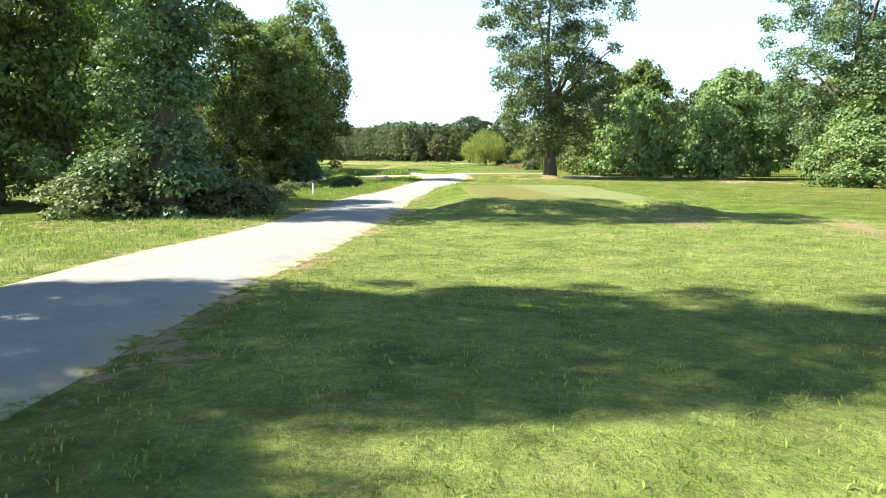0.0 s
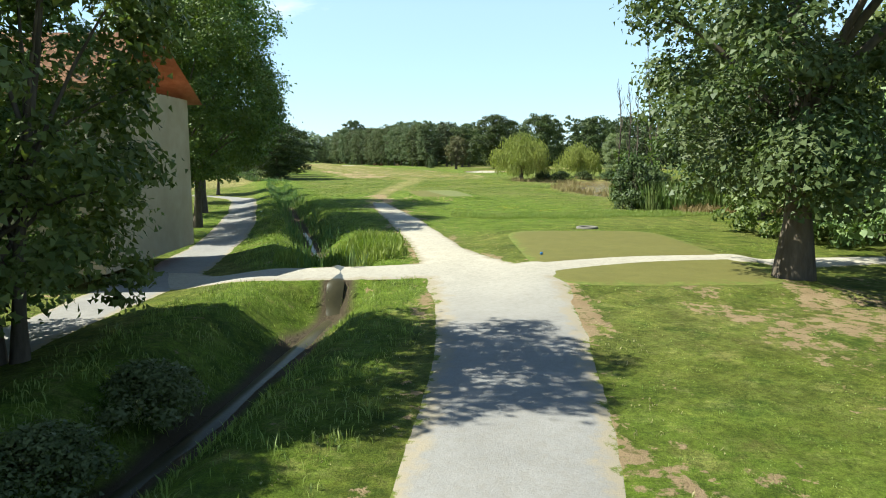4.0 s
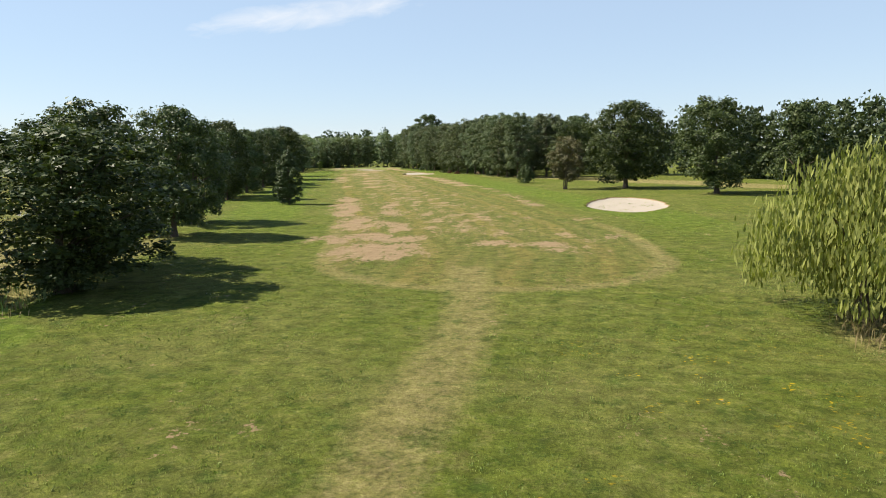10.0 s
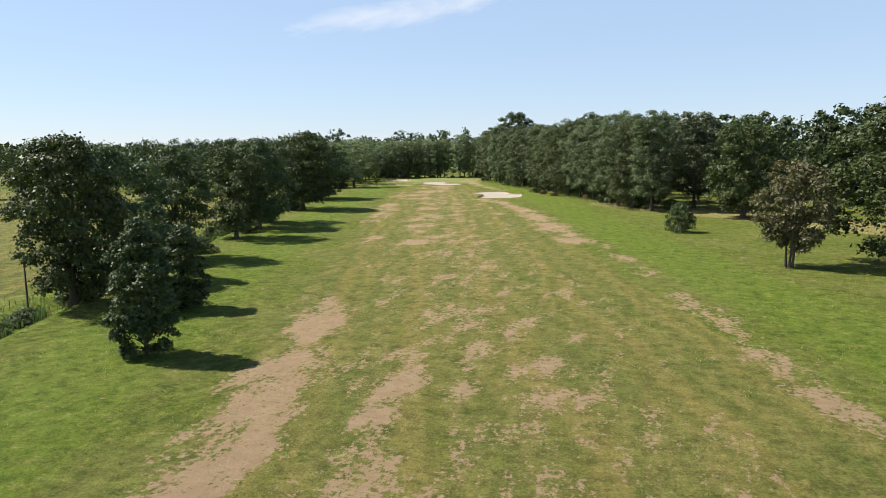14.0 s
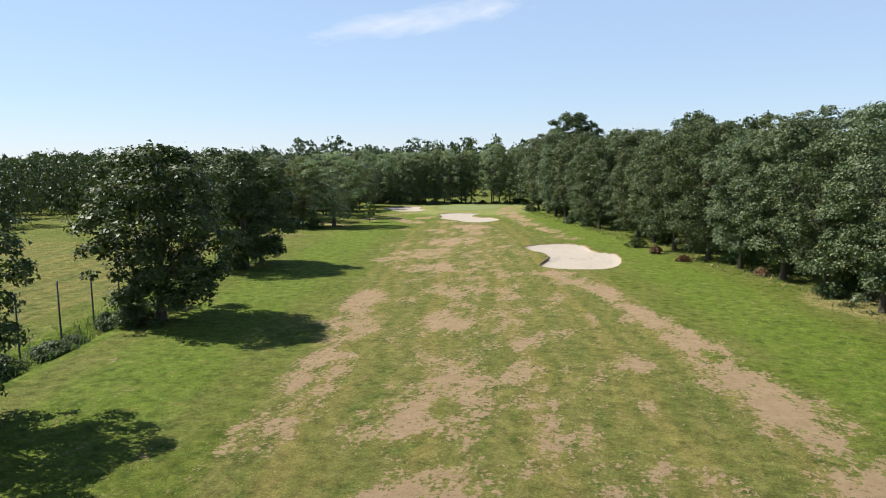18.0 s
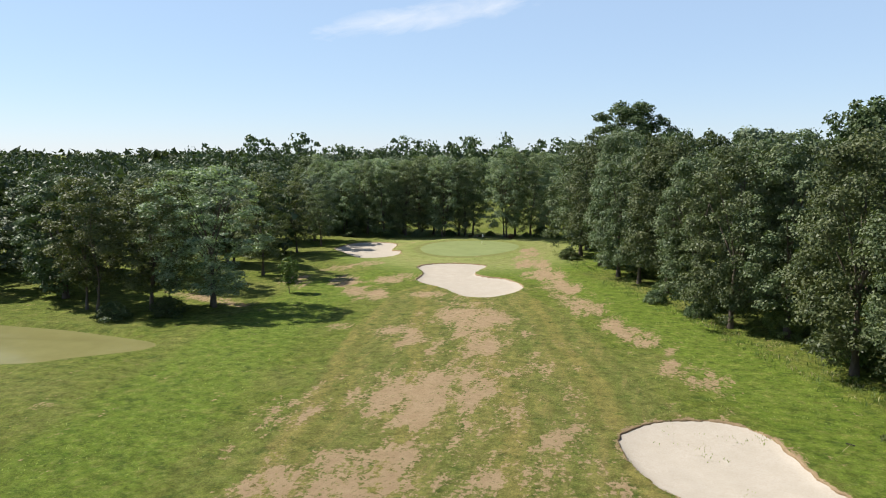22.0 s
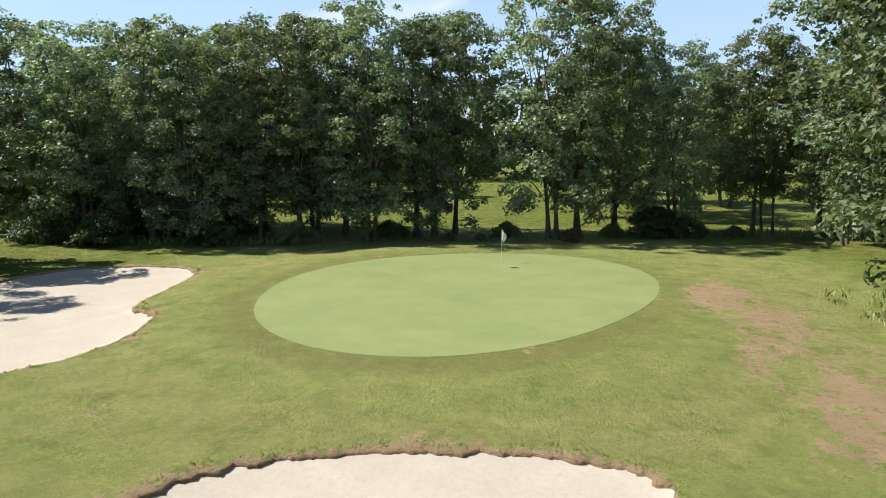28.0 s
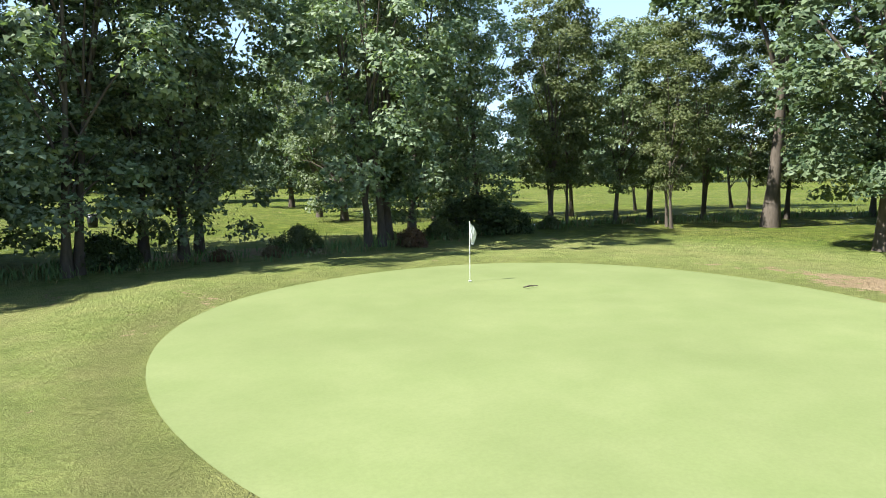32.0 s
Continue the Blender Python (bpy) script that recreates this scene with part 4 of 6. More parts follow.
def grow_tree(seed, h, r, foot, profile, leaves, leaf, clumps=46, clump_size=0.3, trunk=0.28, forks=9, stems=1, weeping=False, limbs_up=True, lean=0.0, inner=0.06, fine=0.72):
    """Trunk with limbs, and a crown of leaf sprays in uneven clumps with gaps: two meshes."""
    rng = np.random.default_rng(seed)
    if not weeping:
        clumps, clump_size = int(1.8 * clumps), 0.74 * clump_size
    c, size = crown_places(rng, h, r, foot, profile, clumps, clump_size, lean)
    wood = []
    for st in range(stems):
        top = np.array([rng.normal(0, 0.3) + lean * h * 0.08, rng.normal(0, 0.3), h * 0.8])
        base = np.array([rng.normal(0, 0.45), rng.normal(0, 0.45), -0.3]) if stems > 1 else np.array([0, 0, -0.3])
        if stems > 1:
            top[:2] += base[:2] * 2.5
        s = np.linspace(0, 1, 9)[:, None]
        way = base + (top - base) * s + np.stack([np.sin(s[:, 0] * 5 + seed + st) * 0.035 * h * s[:, 0], np.cos(s[:, 0] * 4 + seed) * 0.03 * h * s[:, 0], 0 * s[:, 0]], 1)
        rad = trunk / math.sqrt(stems) * (1 - 0.88 * s[:, 0]) * (1 + 0.6 * np.exp(-s[:, 0] * 16))
        wood.append(tube(way, rad, 8))
        for k in rng.choice(clumps, min(forks, clumps), replace=False):
            start = np.clip((c[k, 2] * 0.5 + 0.06 * h) / h, 0.1, 0.75)
            a = np.array([np.interp(start, s[:, 0], way[:, i]) for i in range(3)])
            mid = (a + c[k]) / 2 + np.array([0, 0, (0.06 if limbs_up else -0.02) * h])
            t = np.linspace(0, 1, 5)[:, None]
            limb = (1 - t) ** 2 * a + 2 * t * (1 - t) * mid + t**2 * c[k]
            wood.append(tube(limb, trunk * 0.42 / math.sqrt(stems) * (1 - 0.8 * t[:, 0]), 5))
    wv, wf = joined(wood)
    if not weeping:
        leaves, leaf = 2 * leaves, fine * leaf
    pick = rng.choice(clumps, leaves, p=size**2 / (size**2).sum())
    out = np.column_stack([c[:, :2] / r, (c[:, 2] - 0.5 * (h + foot)) / h])[pick]
    way = unit(rng.normal(0, 1, (leaves, 3)) + 0.75 * out)
    way[:, 2] = np.where(way[:, 2] < -0.4, -way[:, 2], way[:, 2])
    deep = rng.random(leaves) < inner  # sprays inside the clump, broad and in shade
    far = size[pick] * np.where(deep, 0.5 * rng.random(leaves), 0.62 + 0.42 * rng.random(leaves) + 0.5 * rng.random(leaves) ** 9)
    at = c[pick] + way * far[:, None] * np.array([1, 1, 0.8])
    if weeping:
        drop = rng.random(leaves) ** 0.8 * (0.35 + 0.65 * rng.random(clumps))[pick] * np.minimum(at[:, 2] - 0.3, h * 0.75)
        at[:, 2] -= drop * 0.9
        at[:, :2] *= (1 + 0.10 * drop / h)[:, None]
        along = np.stack([rng.normal(0, 0.16, leaves), rng.normal(0, 0.16, leaves), -np.ones(leaves)], 1)
        v, f = leaf_quads(at, along, unit(rng.normal(0, 1, (leaves, 3))), leaf * 2.1 * (0.6 + 0.8 * rng.random(leaves)), leaf * 0.5)
    else:
        at[:, 2] = np.maximum(at[:, 2], 0.12)
        normal = unit(way * 1.0 + rng.normal(0, 0.6, (leaves, 3)) + np.array([0, 0, 0.35]))
        along = unit(np.cross(normal, rng.normal(0, 1, (leaves, 3))))
        sz = leaf * (0.55 + 0.9 * rng.random(leaves)) * np.where(deep, 1.5, 1.0)
        v, f = leaf_sprays(at, along, normal, sz * 1.15)
    return raw_mesh("trunk", wv, wf, True), raw_mesh("crown", v, f)


SPECIES = {
    # kind: (name, label, leaf material, [growing])
    "oak": ("oak_tree", "broad oak tree with dense dark green crown", OAK,
            [dict(h=18, r=6.2, foot=1.8, profile="round", leaves=7000, leaf=0.44, clumps=80, clump_size=0.25, trunk=0.36),
             dict(h=17, r=5.6, foot=1.5, profile="round", leaves=6800, leaf=0.43, clumps=74, clump_size=0.26, trunk=0.34),
             dict(h=19, r=5.8, foot=2.2, profile="tall", leaves=6800, leaf=0.44, clumps=80, clump_size=0.25, trunk=0.35),
             dict(h=18, r=6.8, foot=2.0, profile="round", leaves=7000, leaf=0.45, clumps=76, clump_size=0.25, trunk=0.37, lean=0.8)]),
    "ash": ("ash_tree", "greyish green woodland tree with airy crown", ASH,
            [dict(h=19, r=5.0, foot=2.4, profile="tall", leaves=6800, leaf=0.4, clumps=84, clump_size=0.24, trunk=0.27, stems=2),
             dict(h=18, r=5.4, foot=2.0, profile="round", leaves=6600, leaf=0.4, clumps=78, clump_size=0.25, trunk=0.26),
             dict(h=20, r=4.8, foot=3.2, profile="tall", leaves=6600, leaf=0.4, clumps=80, clump_size=0.24, trunk=0.26, lean=-0.6)]),
    "edge": ("woodland_tree", "tall wood-edge tree with leafy crown over bare trunk", EDGE,
             [dict(h=19, r=5.0, fine=0.68, foot=2.6, profile="tall", leaves=14500, leaf=0.27, clumps=110, clump_size=0.24, trunk=0.27),
              dict(h=18, r=5.4, fine=0.68, foot=1.4, profile="round", leaves=14500, leaf=0.27, clumps=105, clump_size=0.25, trunk=0.28)]),
    "field": ("oak_tree", "broad oak tree with dense dark green crown", OAK,
              [dict(h=16, r=5.6, foot=1.4, profile="round", leaves=10000, leaf=0.36, clumps=64, clump_size=0.29, trunk=0.34),
               dict(h=16.5, r=5.6, foot=1.8, profile="tall", leaves=10000, leaf=0.36, clumps=60, clump_size=0.3, trunk=0.33, lean=0.6)]),
    "row": ("ash_tree", "slim tall tree with airy grey green foliage", ROW,
            [dict(h=21, r=4.8, foot=2.2, profile="tall", leaves=8800, leaf=0.26, clumps=95, clump_size=0.23, trunk=0.24, stems=2),
             dict(h=21, r=4.6, foot=3.0, profile="airy", leaves=7800, leaf=0.26, clumps=80, clump_size=0.22, trunk=0.24),
             dict(h=20, r=4.8, foot=1.4, profile="round", leaves=9000, leaf=0.26, clumps=90, clump_size=0.23, trunk=0.25, lean=0.5)]),
    "light": ("airy_tree", "slender tree with light airy green foliage", AIRY,
              [dict(h=20, r=4.6, foot=3.2, profile="tall", leaves=9500, leaf=0.24, clumps=66, clump_size=0.25, trunk=0.2),
               dict(h=20, r=4.8, foot=4.0, profile="airy", leaves=9000, leaf=0.24, clumps=58, clump_size=0.25, trunk=0.2, stems=2)]),
    "canopy": ("ash_tree", "tall tree with a high spreading crown", ROW,
               [dict(h=22, r=5.4, foot=6.0, profile="round", leaves=8000, leaf=0.32, clumps=64, clump_size=0.26, trunk=0.24)]),
    "great": ("oak_tree", "very tall oak rising above the wood", OAK,
              [dict(h=30, r=7.0, foot=14.0, profile="round", leaves=14000, leaf=0.4, clumps=64, clump_size=0.24, trunk=0.4)]),
    "lime": ("lime_tree", "fresh green lane tree with low leafy crown", LIME,
             [dict(fine=0.64, h=18, r=6.2, foot=4.0, profile="round", leaves=24000, leaf=0.24, clumps=84, clump_size=0.29, trunk=0.3),
              dict(fine=0.64, h=18, r=6.0, foot=4.2, profile="round", leaves=24000, leaf=0.24, clumps=80, clump_size=0.29, trunk=0.27)]),
    "park": ("park_tree", "leafy green tree in the garden behind the path", GARDEN,
             [dict(fine=0.67, h=14.5, r=4.8, foot=1.6, profile="round", leaves=16500, leaf=0.235, clumps=80, clump_size=0.25, trunk=0.3, stems=3),
              dict(fine=0.67, h=14.5, r=4.5, foot=0.3, profile="dome", leaves=16500, leaf=0.235, clumps=90, clump_size=0.25, trunk=0.28)]),
    "ivy": ("ivy_clad_poplar", "tall poplar with ivy clad trunk beside the path", POPLAR,
            [dict(fine=0.64, h=25, r=3.7, foot=0.2, profile="ivy", leaves=30000, leaf=0.18, clumps=110, clump_size=0.26, trunk=0.45)]),
    "poplar": ("poplar_tree", "large poplar with glossy leaves and bare trunk", POPLAR,
               [dict(fine=0.64, h=23, r=6.6, foot=2.6, profile="tall", leaves=34000, leaf=0.25, clumps=130, clump_size=0.24, trunk=0.5)]),
    "willow": ("weeping_willow", "yellow green weeping willow by the pond", WILLOW,
               [dict(h=9.2, r=5.3, foot=4.0, profile="dome", leaves=17000, leaf=0.25, clumps=60, clump_size=0.28, trunk=0.35, weeping=True)]),
    "gold": ("golden_willow", "small golden weeping willow on a bent trunk", WILLOW,
             [dict(h=8.2, r=5.0, foot=3.4, profile="dome", leaves=9000, leaf=0.27, clumps=50, clump_size=0.24, trunk=0.22, weeping=True, lean=1.4)]),
    "silver": ("white_willow", "silvery green white willow beside the pond", SILVER,
               [dict(h=18, r=6.2, foot=1.6, profile="tall", leaves=13000, leaf=0.34, clumps=80, clump_size=0.25, trunk=0.4, stems=2)]),
    "olive": ("small_olive_tree", "small tree with thin dull olive foliage", OLIVE,
              [dict(h=12, r=4.8, foot=2.0, profile="airy", leaves=4200, leaf=0.38, clumps=46, clump_size=0.27, trunk=0.24, stems=3)]),
    "cone": ("hornbeam", "narrow cone shaped tree standing alone in grass", CONIFER,
             [dict(h=9.7, r=2.3, foot=0.5, profile="column", leaves=9000, leaf=0.25, clumps=80, clump_size=0.32, trunk=0.16)]),
    "sapling": ("sapling", "young slender sapling in rough grass", LIME,
                [dict(h=5.5, r=1.6, foot=1.2, profile="airy", leaves=900, leaf=0.26, clumps=22, clump_size=0.33, trunk=0.07)]),
    "bush": ("bush", "rounded dark green bush growing from the grass", OAK,
             [dict(h=3.4, r=2.4, foot=0.1, profile="dome", leaves=2600, leaf=0.22, clumps=34, clump_size=0.36, trunk=0.08, stems=3),
              dict(h=2.6, r=2.8, foot=0.1, profile="dome", leaves=2600, leaf=0.22, clumps=34, clump_size=0.34, trunk=0.07, stems=3)]),
    "bramble": ("bramble_bush", "tangled pale green bramble at the bank", AIRY,
                [dict(h=1.5, r=1.7, foot=0.05, profile="dome", leaves=2600, leaf=0.13, clumps=34, clump_size=0.33, trunk=0.03, stems=3)]),
    "hedge": ("hedge_tree", "dense bushy hedge tree at the course edge", GARDEN,
              [dict(h=9, r=4.8, foot=0.2, profile="dome", leaves=5600, leaf=0.35, clumps=70, clump_size=0.27, trunk=0.22, stems=3),
               dict(h=8, r=5.2, foot=0.2, profile="dome", leaves=5600, leaf=0.35, clumps=70, clump_size=0.26, trunk=0.22, stems=3)]),
    "bracken": ("bracken_bush", "rust brown bracken clump at the wood edge", BRACKEN,
                [dict(h=1.2, r=1.8, foot=0.05, profile="dome", leaves=1500, leaf=0.2, clumps=26, clump_size=0.34, trunk=0.03, stems=2)]),
}
GROUPS = {"oak": "woodland trees", "field": "oaks along the fairway", "ash": "woodland trees", "edge": "woodland trees", "row": "trees behind the green", "canopy": "trees behind the green", "light": "trees behind the green", "lime": "trees along the lane", "bush": "bushes", "bramble": "brambles",
          "hedge": "hedge trees", "bracken": "bracken clumps", "park": "garden trees"}
grown, counts = {}, {}
plant_rng = np.random.default_rng(17)


def plant(kind, x, y, h=None, r=None, turn_by=None, label=""):
    name, text, leaf, ways = SPECIES[kind]
    k = counts.get(kind, 0)
    counts[kind] = k + 1
    i = k % len(ways)
    way = ways[i]
    turn_by = plant_rng.random() * 360 if turn_by is None else turn_by
    sz = (h or way["h"] * (0.88 + 0.24 * plant_rng.random())) / way["h"]
    sx = r / way["r"] if r else sz * (0.92 + 0.16 * plant_rng.random())
    if kind in ("oak", "ash", "edge"):
        sx = sx * 1.12
    m = pose(x, y, height_at(x, y) - 0.05, 0, 0, turn_by) @ Matrix.Diagonal((sx, sx, sz, 1))
    if (kind, i) not in grown:
        e = tagged(new(name), text, "bush" if kind in ("bush", "bramble", "bracken") else "tree", GROUPS.get(kind, ""))
        trunk, crown = grow_tree(seed=100 + 7 * len(grown), **way)
        part("trunk", trunk, BARK, e)
        part("crown", crown, leaf, e)
        grown[kind, i] = e
        e.matrix_basis = m
    else:
        e = copy_thing(grown[kind, i], Matrix.Identity(4))
        e.matrix_basis = m
    if label:
        tagged(e, label)
    return e


# start of the hole: garden side
# the next four stand out of view; their shadows cross path and lawn
plant("ivy", -13.2, -61.0, 26, 3.2, 80)
# unseen, added behind the poplar only to deepen its shadow
plant("park", -16.5, -61.6, 22, 3.4)
plant("park", -14.8, -65.2, 15.5, 3.2)
# another unseen one, added to thicken the shadow of the tree before it
plant("park", -17.5, -64.6, 18, 3.0)
plant("park", -15.2, -38.6, 15, 4.4)
# added behind that tree so less sun reaches the verge
plant("park", -18.4, -39.4, 17, 4.2)
plant("ivy", -9.0, -44.6, 25, 3.8, 20)
plant("park", -21, -21.5, 15.5, 6.8, 0, "wide leafy tree with a thick trunk on the lawn")
plant("park", -26, -40, 15, 6.5)
plant("park", -14.6, -14.5, 13.5, 4.7)
plant("park", -10.0, -8.3, 14.5, 4.5)
plant("park", -12.4, -11.4, 12, 3.6)
plant("park", -13.4, -6.4, 13, 4.4)
plant("park", -28, -13, 14, 6.2)
plant("bush", -15.2, -15.6, 2.0, 1.3)
plant("bush", -9.2, -12.2, 2.2, 1.4)
for bx, by, bs in ((-8.6, -41.8, 1.0), (-9.8, -43, 1.9), (-6.4, -43.8, 1.0), (-10.5, -46, 1.3), (-7.0, -34, 0.5), (-7.3, -22, 0.6), (-6.4, -13, 0.8), (-6.0, -9.8, 0.8), (-7.4, -25.6, 0.4), (-6.8, -19.4, 0.4), (-6.3, -16.4, 0.4), (-7.9, -28, 0.45), (-7.1, -23.8, 0.4)):
    plant("bramble", bx, by, 1.5 * bs * 0.8, 1.7 * bs)
plant("poplar", 13.0, 0.6, 23, 6.6, 70)
# course edge on the other side
for hx, hy, hh, hr in ((24, 8, 10, 4.6), (31, 2, 10, 5.0), (27.5, 18, 14, 5.2), (36, 12, 12, 5.6), (20.5, 16, 7.5, 3.6), (42, -2, 11, 5.4), (38, -14, 9, 5), (30.5, -22, 4.6, 3.6), (33, -31, 5.0, 4.4), (46, -16, 12, 6), (30, 30, 12, 5), (44, 24, 13, 6), (27, -44, 4.5, 4), (36, -46, 8, 5)):
    plant("hedge", hx, hy, hh, hr)
plant("poplar", 37, -9, 21, 6.6)
plant("ash", 52, -6, 20, 6.0)
plant("ash", 58, 10, 20, 6)
plant("ash", 24, 27, 15, 4.5)
# trees along the lane
for tx, ty, th, tr in ((-17.1, 23.3, 17, 5.4), (-18.7, 30.4, 19, 6.4), (-23.4, 45.4, 24, 8.6), (-33.2, 81.7, 13, 5.0), (-29, 62, 14, 5)):
    plant("lime", tx, ty, th, tr)
# pond side
plant("silver", 36.5, 64, 18, 6.6)
plant("silver", 43.5, 73, 13, 5.2)
plant("silver", 38.2, 122.5, 9.5, 4.0)
plant("willow", 17.3, 117.6, 9.6, 6.0)
plant("gold", 31.8, 130.6, 8.0, 4.8)
plant("bush", 17.6, 38.2, 4.6, 2.4, label="dense dark bush beside the reeds")
plant("bush", 20.3, 42, 3.6, 2.4)
plant("great", 64, 140, 25.5, 6.8, label="tall oak rising above the trees beyond the pond")
for bx, by in ((26, 121), (31, 122), (36, 121), (22, 119.5), (40, 117), (44, 112), (47, 98)):
    plant("bush", bx, by, 1.7, 2.2)
# lone trees
plant("cone", -45.2, 200.6, 9.7, 2.3)
plant("cone", -51.3, 214.2, 7.6, 2.2)
plant("field", 22.4, 254, 21, 8.6)
plant("field", 39, 233, 20, 8.2)
plant("olive", 7.9, 250, 12.5, 5.0)
plant("bush", -2.4, 284, 5.0, 2.4)
plant("oak", 12, 312, 19, 7)
plant("oak", 60, 245, 20, 6)
plant("sapling", -109, 427, 5.5, 1.6)
# oaks along the left side of the fairway
for tx, ty, th, tr in ((-33, 120.5, 11.2, 6.8), (-36.8, 131, 13.4, 5.8), (-41.7, 152, 14.5, 5.2), (-46.4, 166, 13.5, 5.4), (-63.5, 214, 16, 5.4), (-66.5, 224, 15.5, 5.4),
                       (-70, 240, 15, 5), (-74.5, 262, 15, 5.4), (-78.5, 277, 16.5, 5.6), (-83, 287, 16, 5.2), (-88.8, 317, 18.5, 7.8), (-98.9, 350.4, 18.4, 7.4), (-100.4, 357, 13, 4.2)):
    plant("field", tx, ty, th, tr)
for bx, by in ((-33, 121), (-65, 217), (-77, 270), (-83, 288), (-90, 314), (-102, 340), (-101, 350), (-71, 246), (-106, 366), (-107, 372)):
    plant("bush", bx, by, 2.2, 2.4)
for k in range(34):
    by = 132 + 6.6 * k + 2.0 * math.sin(5.1 * k)
    bx = float(np.interp(by, LEFT_DITCH[:, 1], LEFT_DITCH[:, 0])) + 0.6 * math.sin(3.7 * k)
    plant("bush", bx, by, 1.3 + 0.5 * math.sin(2.3 * k) + 0.2 * (k % 3), 1.9 + 0.5 * math.cos(1.7 * k), label="low rough bush in the ditch hedge")
# wood on the left of the green
for tx, ty, th, tr in ((-114.5, 415, 18.6, 7.0), (-121, 412, 17, 5.8), (-128, 409, 17, 5.6), (-120.5, 439, 17, 5.2), (-128.5, 427, 17.5, 5.8), (-137, 414, 17, 5.8), (-128, 465, 14.5, 4.4), (-127.5, 475, 13.5, 3.8),
                       (-138, 462, 18, 5.4), (-132, 447, 17.5, 5), (-139, 432, 17, 6), (-147, 420, 17, 6), (-146, 446, 18, 6), (-133, 483, 15, 4.4), (-142, 479, 18, 5.6), (-155, 432, 18, 6), (-152, 462, 18, 6), (-160, 412, 17, 6), (-168, 424, 17, 6)):
    plant("row" if tx > -116 else "light" if tx > -129 else "ash" if plant_rng.random() < 0.55 else "oak", tx, ty, th, tr)
# wood on the right, front edge first
for tx, ty, th, tr in ((-5.4, 326.5, 22.6, 6), (-13, 340, 22.6, 6), (-19.8, 359, 22.6, 6), (-28, 378, 22.6, 5.8), (-33, 388, 21.4, 5.6), (-39.5, 408, 22, 5.8), (-43, 421, 22.6, 5.6), (-48.6, 424, 21.4, 5), (-55.5, 442, 22.6, 5.6), (-62.8, 455, 23.8, 5.2), (-66.4, 466, 23.8, 5.4), (-71.0, 477, 22.6, 6.0), (-70.6, 487.5, 20, 5.8)):
    plant("edge", tx, ty, th, tr)
for tx, ty, th, tr in ((5, 338, 22.6, 6.4), (-3, 352, 22.6, 6.4), (-11, 372, 23.8, 6), (-20, 392, 23.8, 6), (-29, 408, 23.8, 6), (-33, 428, 22.6, 6), (-45, 441, 23.8, 5.6), (-54, 458, 23.8, 5.4), (-59, 472, 23.8, 5.2), (-64, 486, 22.6, 5),
                       (16, 330, 21.4, 6), (8, 358, 22.6, 6), (0, 384, 23.8, 6), (-10, 404, 23.8, 6.4), (-20, 424, 23.8, 6), (-38, 452, 23.8, 5.6), (-48, 474, 23.8, 5.4), (-55, 492, 22.6, 5), (-27, 446, 23.8, 6), (-38, 474, 23.8, 5.6)):
    plant("light" if ty > 485 else "ash" if plant_rng.random() < 0.5 else "oak", tx, ty, th, tr)
plant("great", -62.6, 500.0, 31.5, 8.4, label="very tall oak rising above the wood")
for tx, ty, th, tr in ((-52, 433, 20, 5), (-59.4, 449, 21, 4.6), (-36.5, 398, 21, 5.4), (-24, 369, 21, 5.4), (-9.4, 333, 21, 5.4), (-16.6, 349.5, 20, 5.2)):
    plant("edge", tx, ty, th, tr)
for k, (tx, ty) in enumerate(((-4, 330), (-11, 344), (-16.5, 354), (-21.5, 366), (-26.4, 375), (-31.5, 387), (-37, 399), (-41, 412), (-46, 422), (-52.5, 434), (-57.5, 444.5), (-62.5, 456), (-66, 468))):
    plant("hedge", tx + 3.2, ty, 2.6 + 1.1 * (k * 7 % 3), 2.2 + 0.4 * (k * 5 % 3))
plant("oak", -25, 462, 29, 7.2, label="very tall oak rising above the wood")
# row behind the green
for tx, ty, th, tr in ((-143, 500, 21, 6), (-137, 498.5, 21, 5.6), (-131, 497, 20, 5.2), (-126, 498.4, 20, 5.2), (-121, 497, 19.5, 5.0), (-117, 499.5, 20, 5.2), (-113, 500.5, 20.5, 5.0), (-110.2, 504, 20.5, 5.0), (-107.4, 500.4, 21.5, 5.4), (-103.6, 504, 20, 4.8), (-101.8, 503.2, 20, 4.6)):
    plant("row", tx, ty, th * 0.92, tr)
for tx, ty, th, tr in ((-91.5, 502.4, 23, 5.4), (-89.6, 506, 22, 5.0), (-86.4, 509.5, 21, 4.8), (-81.4, 509, 17.5, 4.2), (-122, 504, 20, 5), (-132, 505, 20, 5.4), (-114, 508, 21, 5), (-142, 508, 20, 5.4), (-86, 524, 21, 5.2)):
    plant("row", tx, ty, th * 0.94, tr)
for tx, ty, th, tr in ((-74.5, 510, 19, 4.2), (-73, 510.8, 18, 3.8), (-69.8, 508, 16.5, 4.0), (-69.2, 503, 15, 3.6), (-63.4, 511, 18, 4.4), (-60.6, 508, 18, 4.4), (-54.6, 504.5, 18, 4.6), (-57.5, 518, 19, 4.6), (-67, 517, 18, 4.2), (-78.5, 520, 18, 4.4), (-47, 502, 19, 5), (-46, 516, 18, 5)):
    plant("light", tx, ty, th * 0.92, tr)
for tx, ty, th, tr in ((-71.5, 540, 17, 5), (-84, 548, 18, 5.4), (-124, 558, 18, 5.6), (-90, 566, 18, 5.6), (-133, 548, 19, 5.6), (-136, 538, 19, 6), (-148, 520, 20, 6), (-130, 564, 19, 6)):
    plant("ash", tx, ty, th, tr)
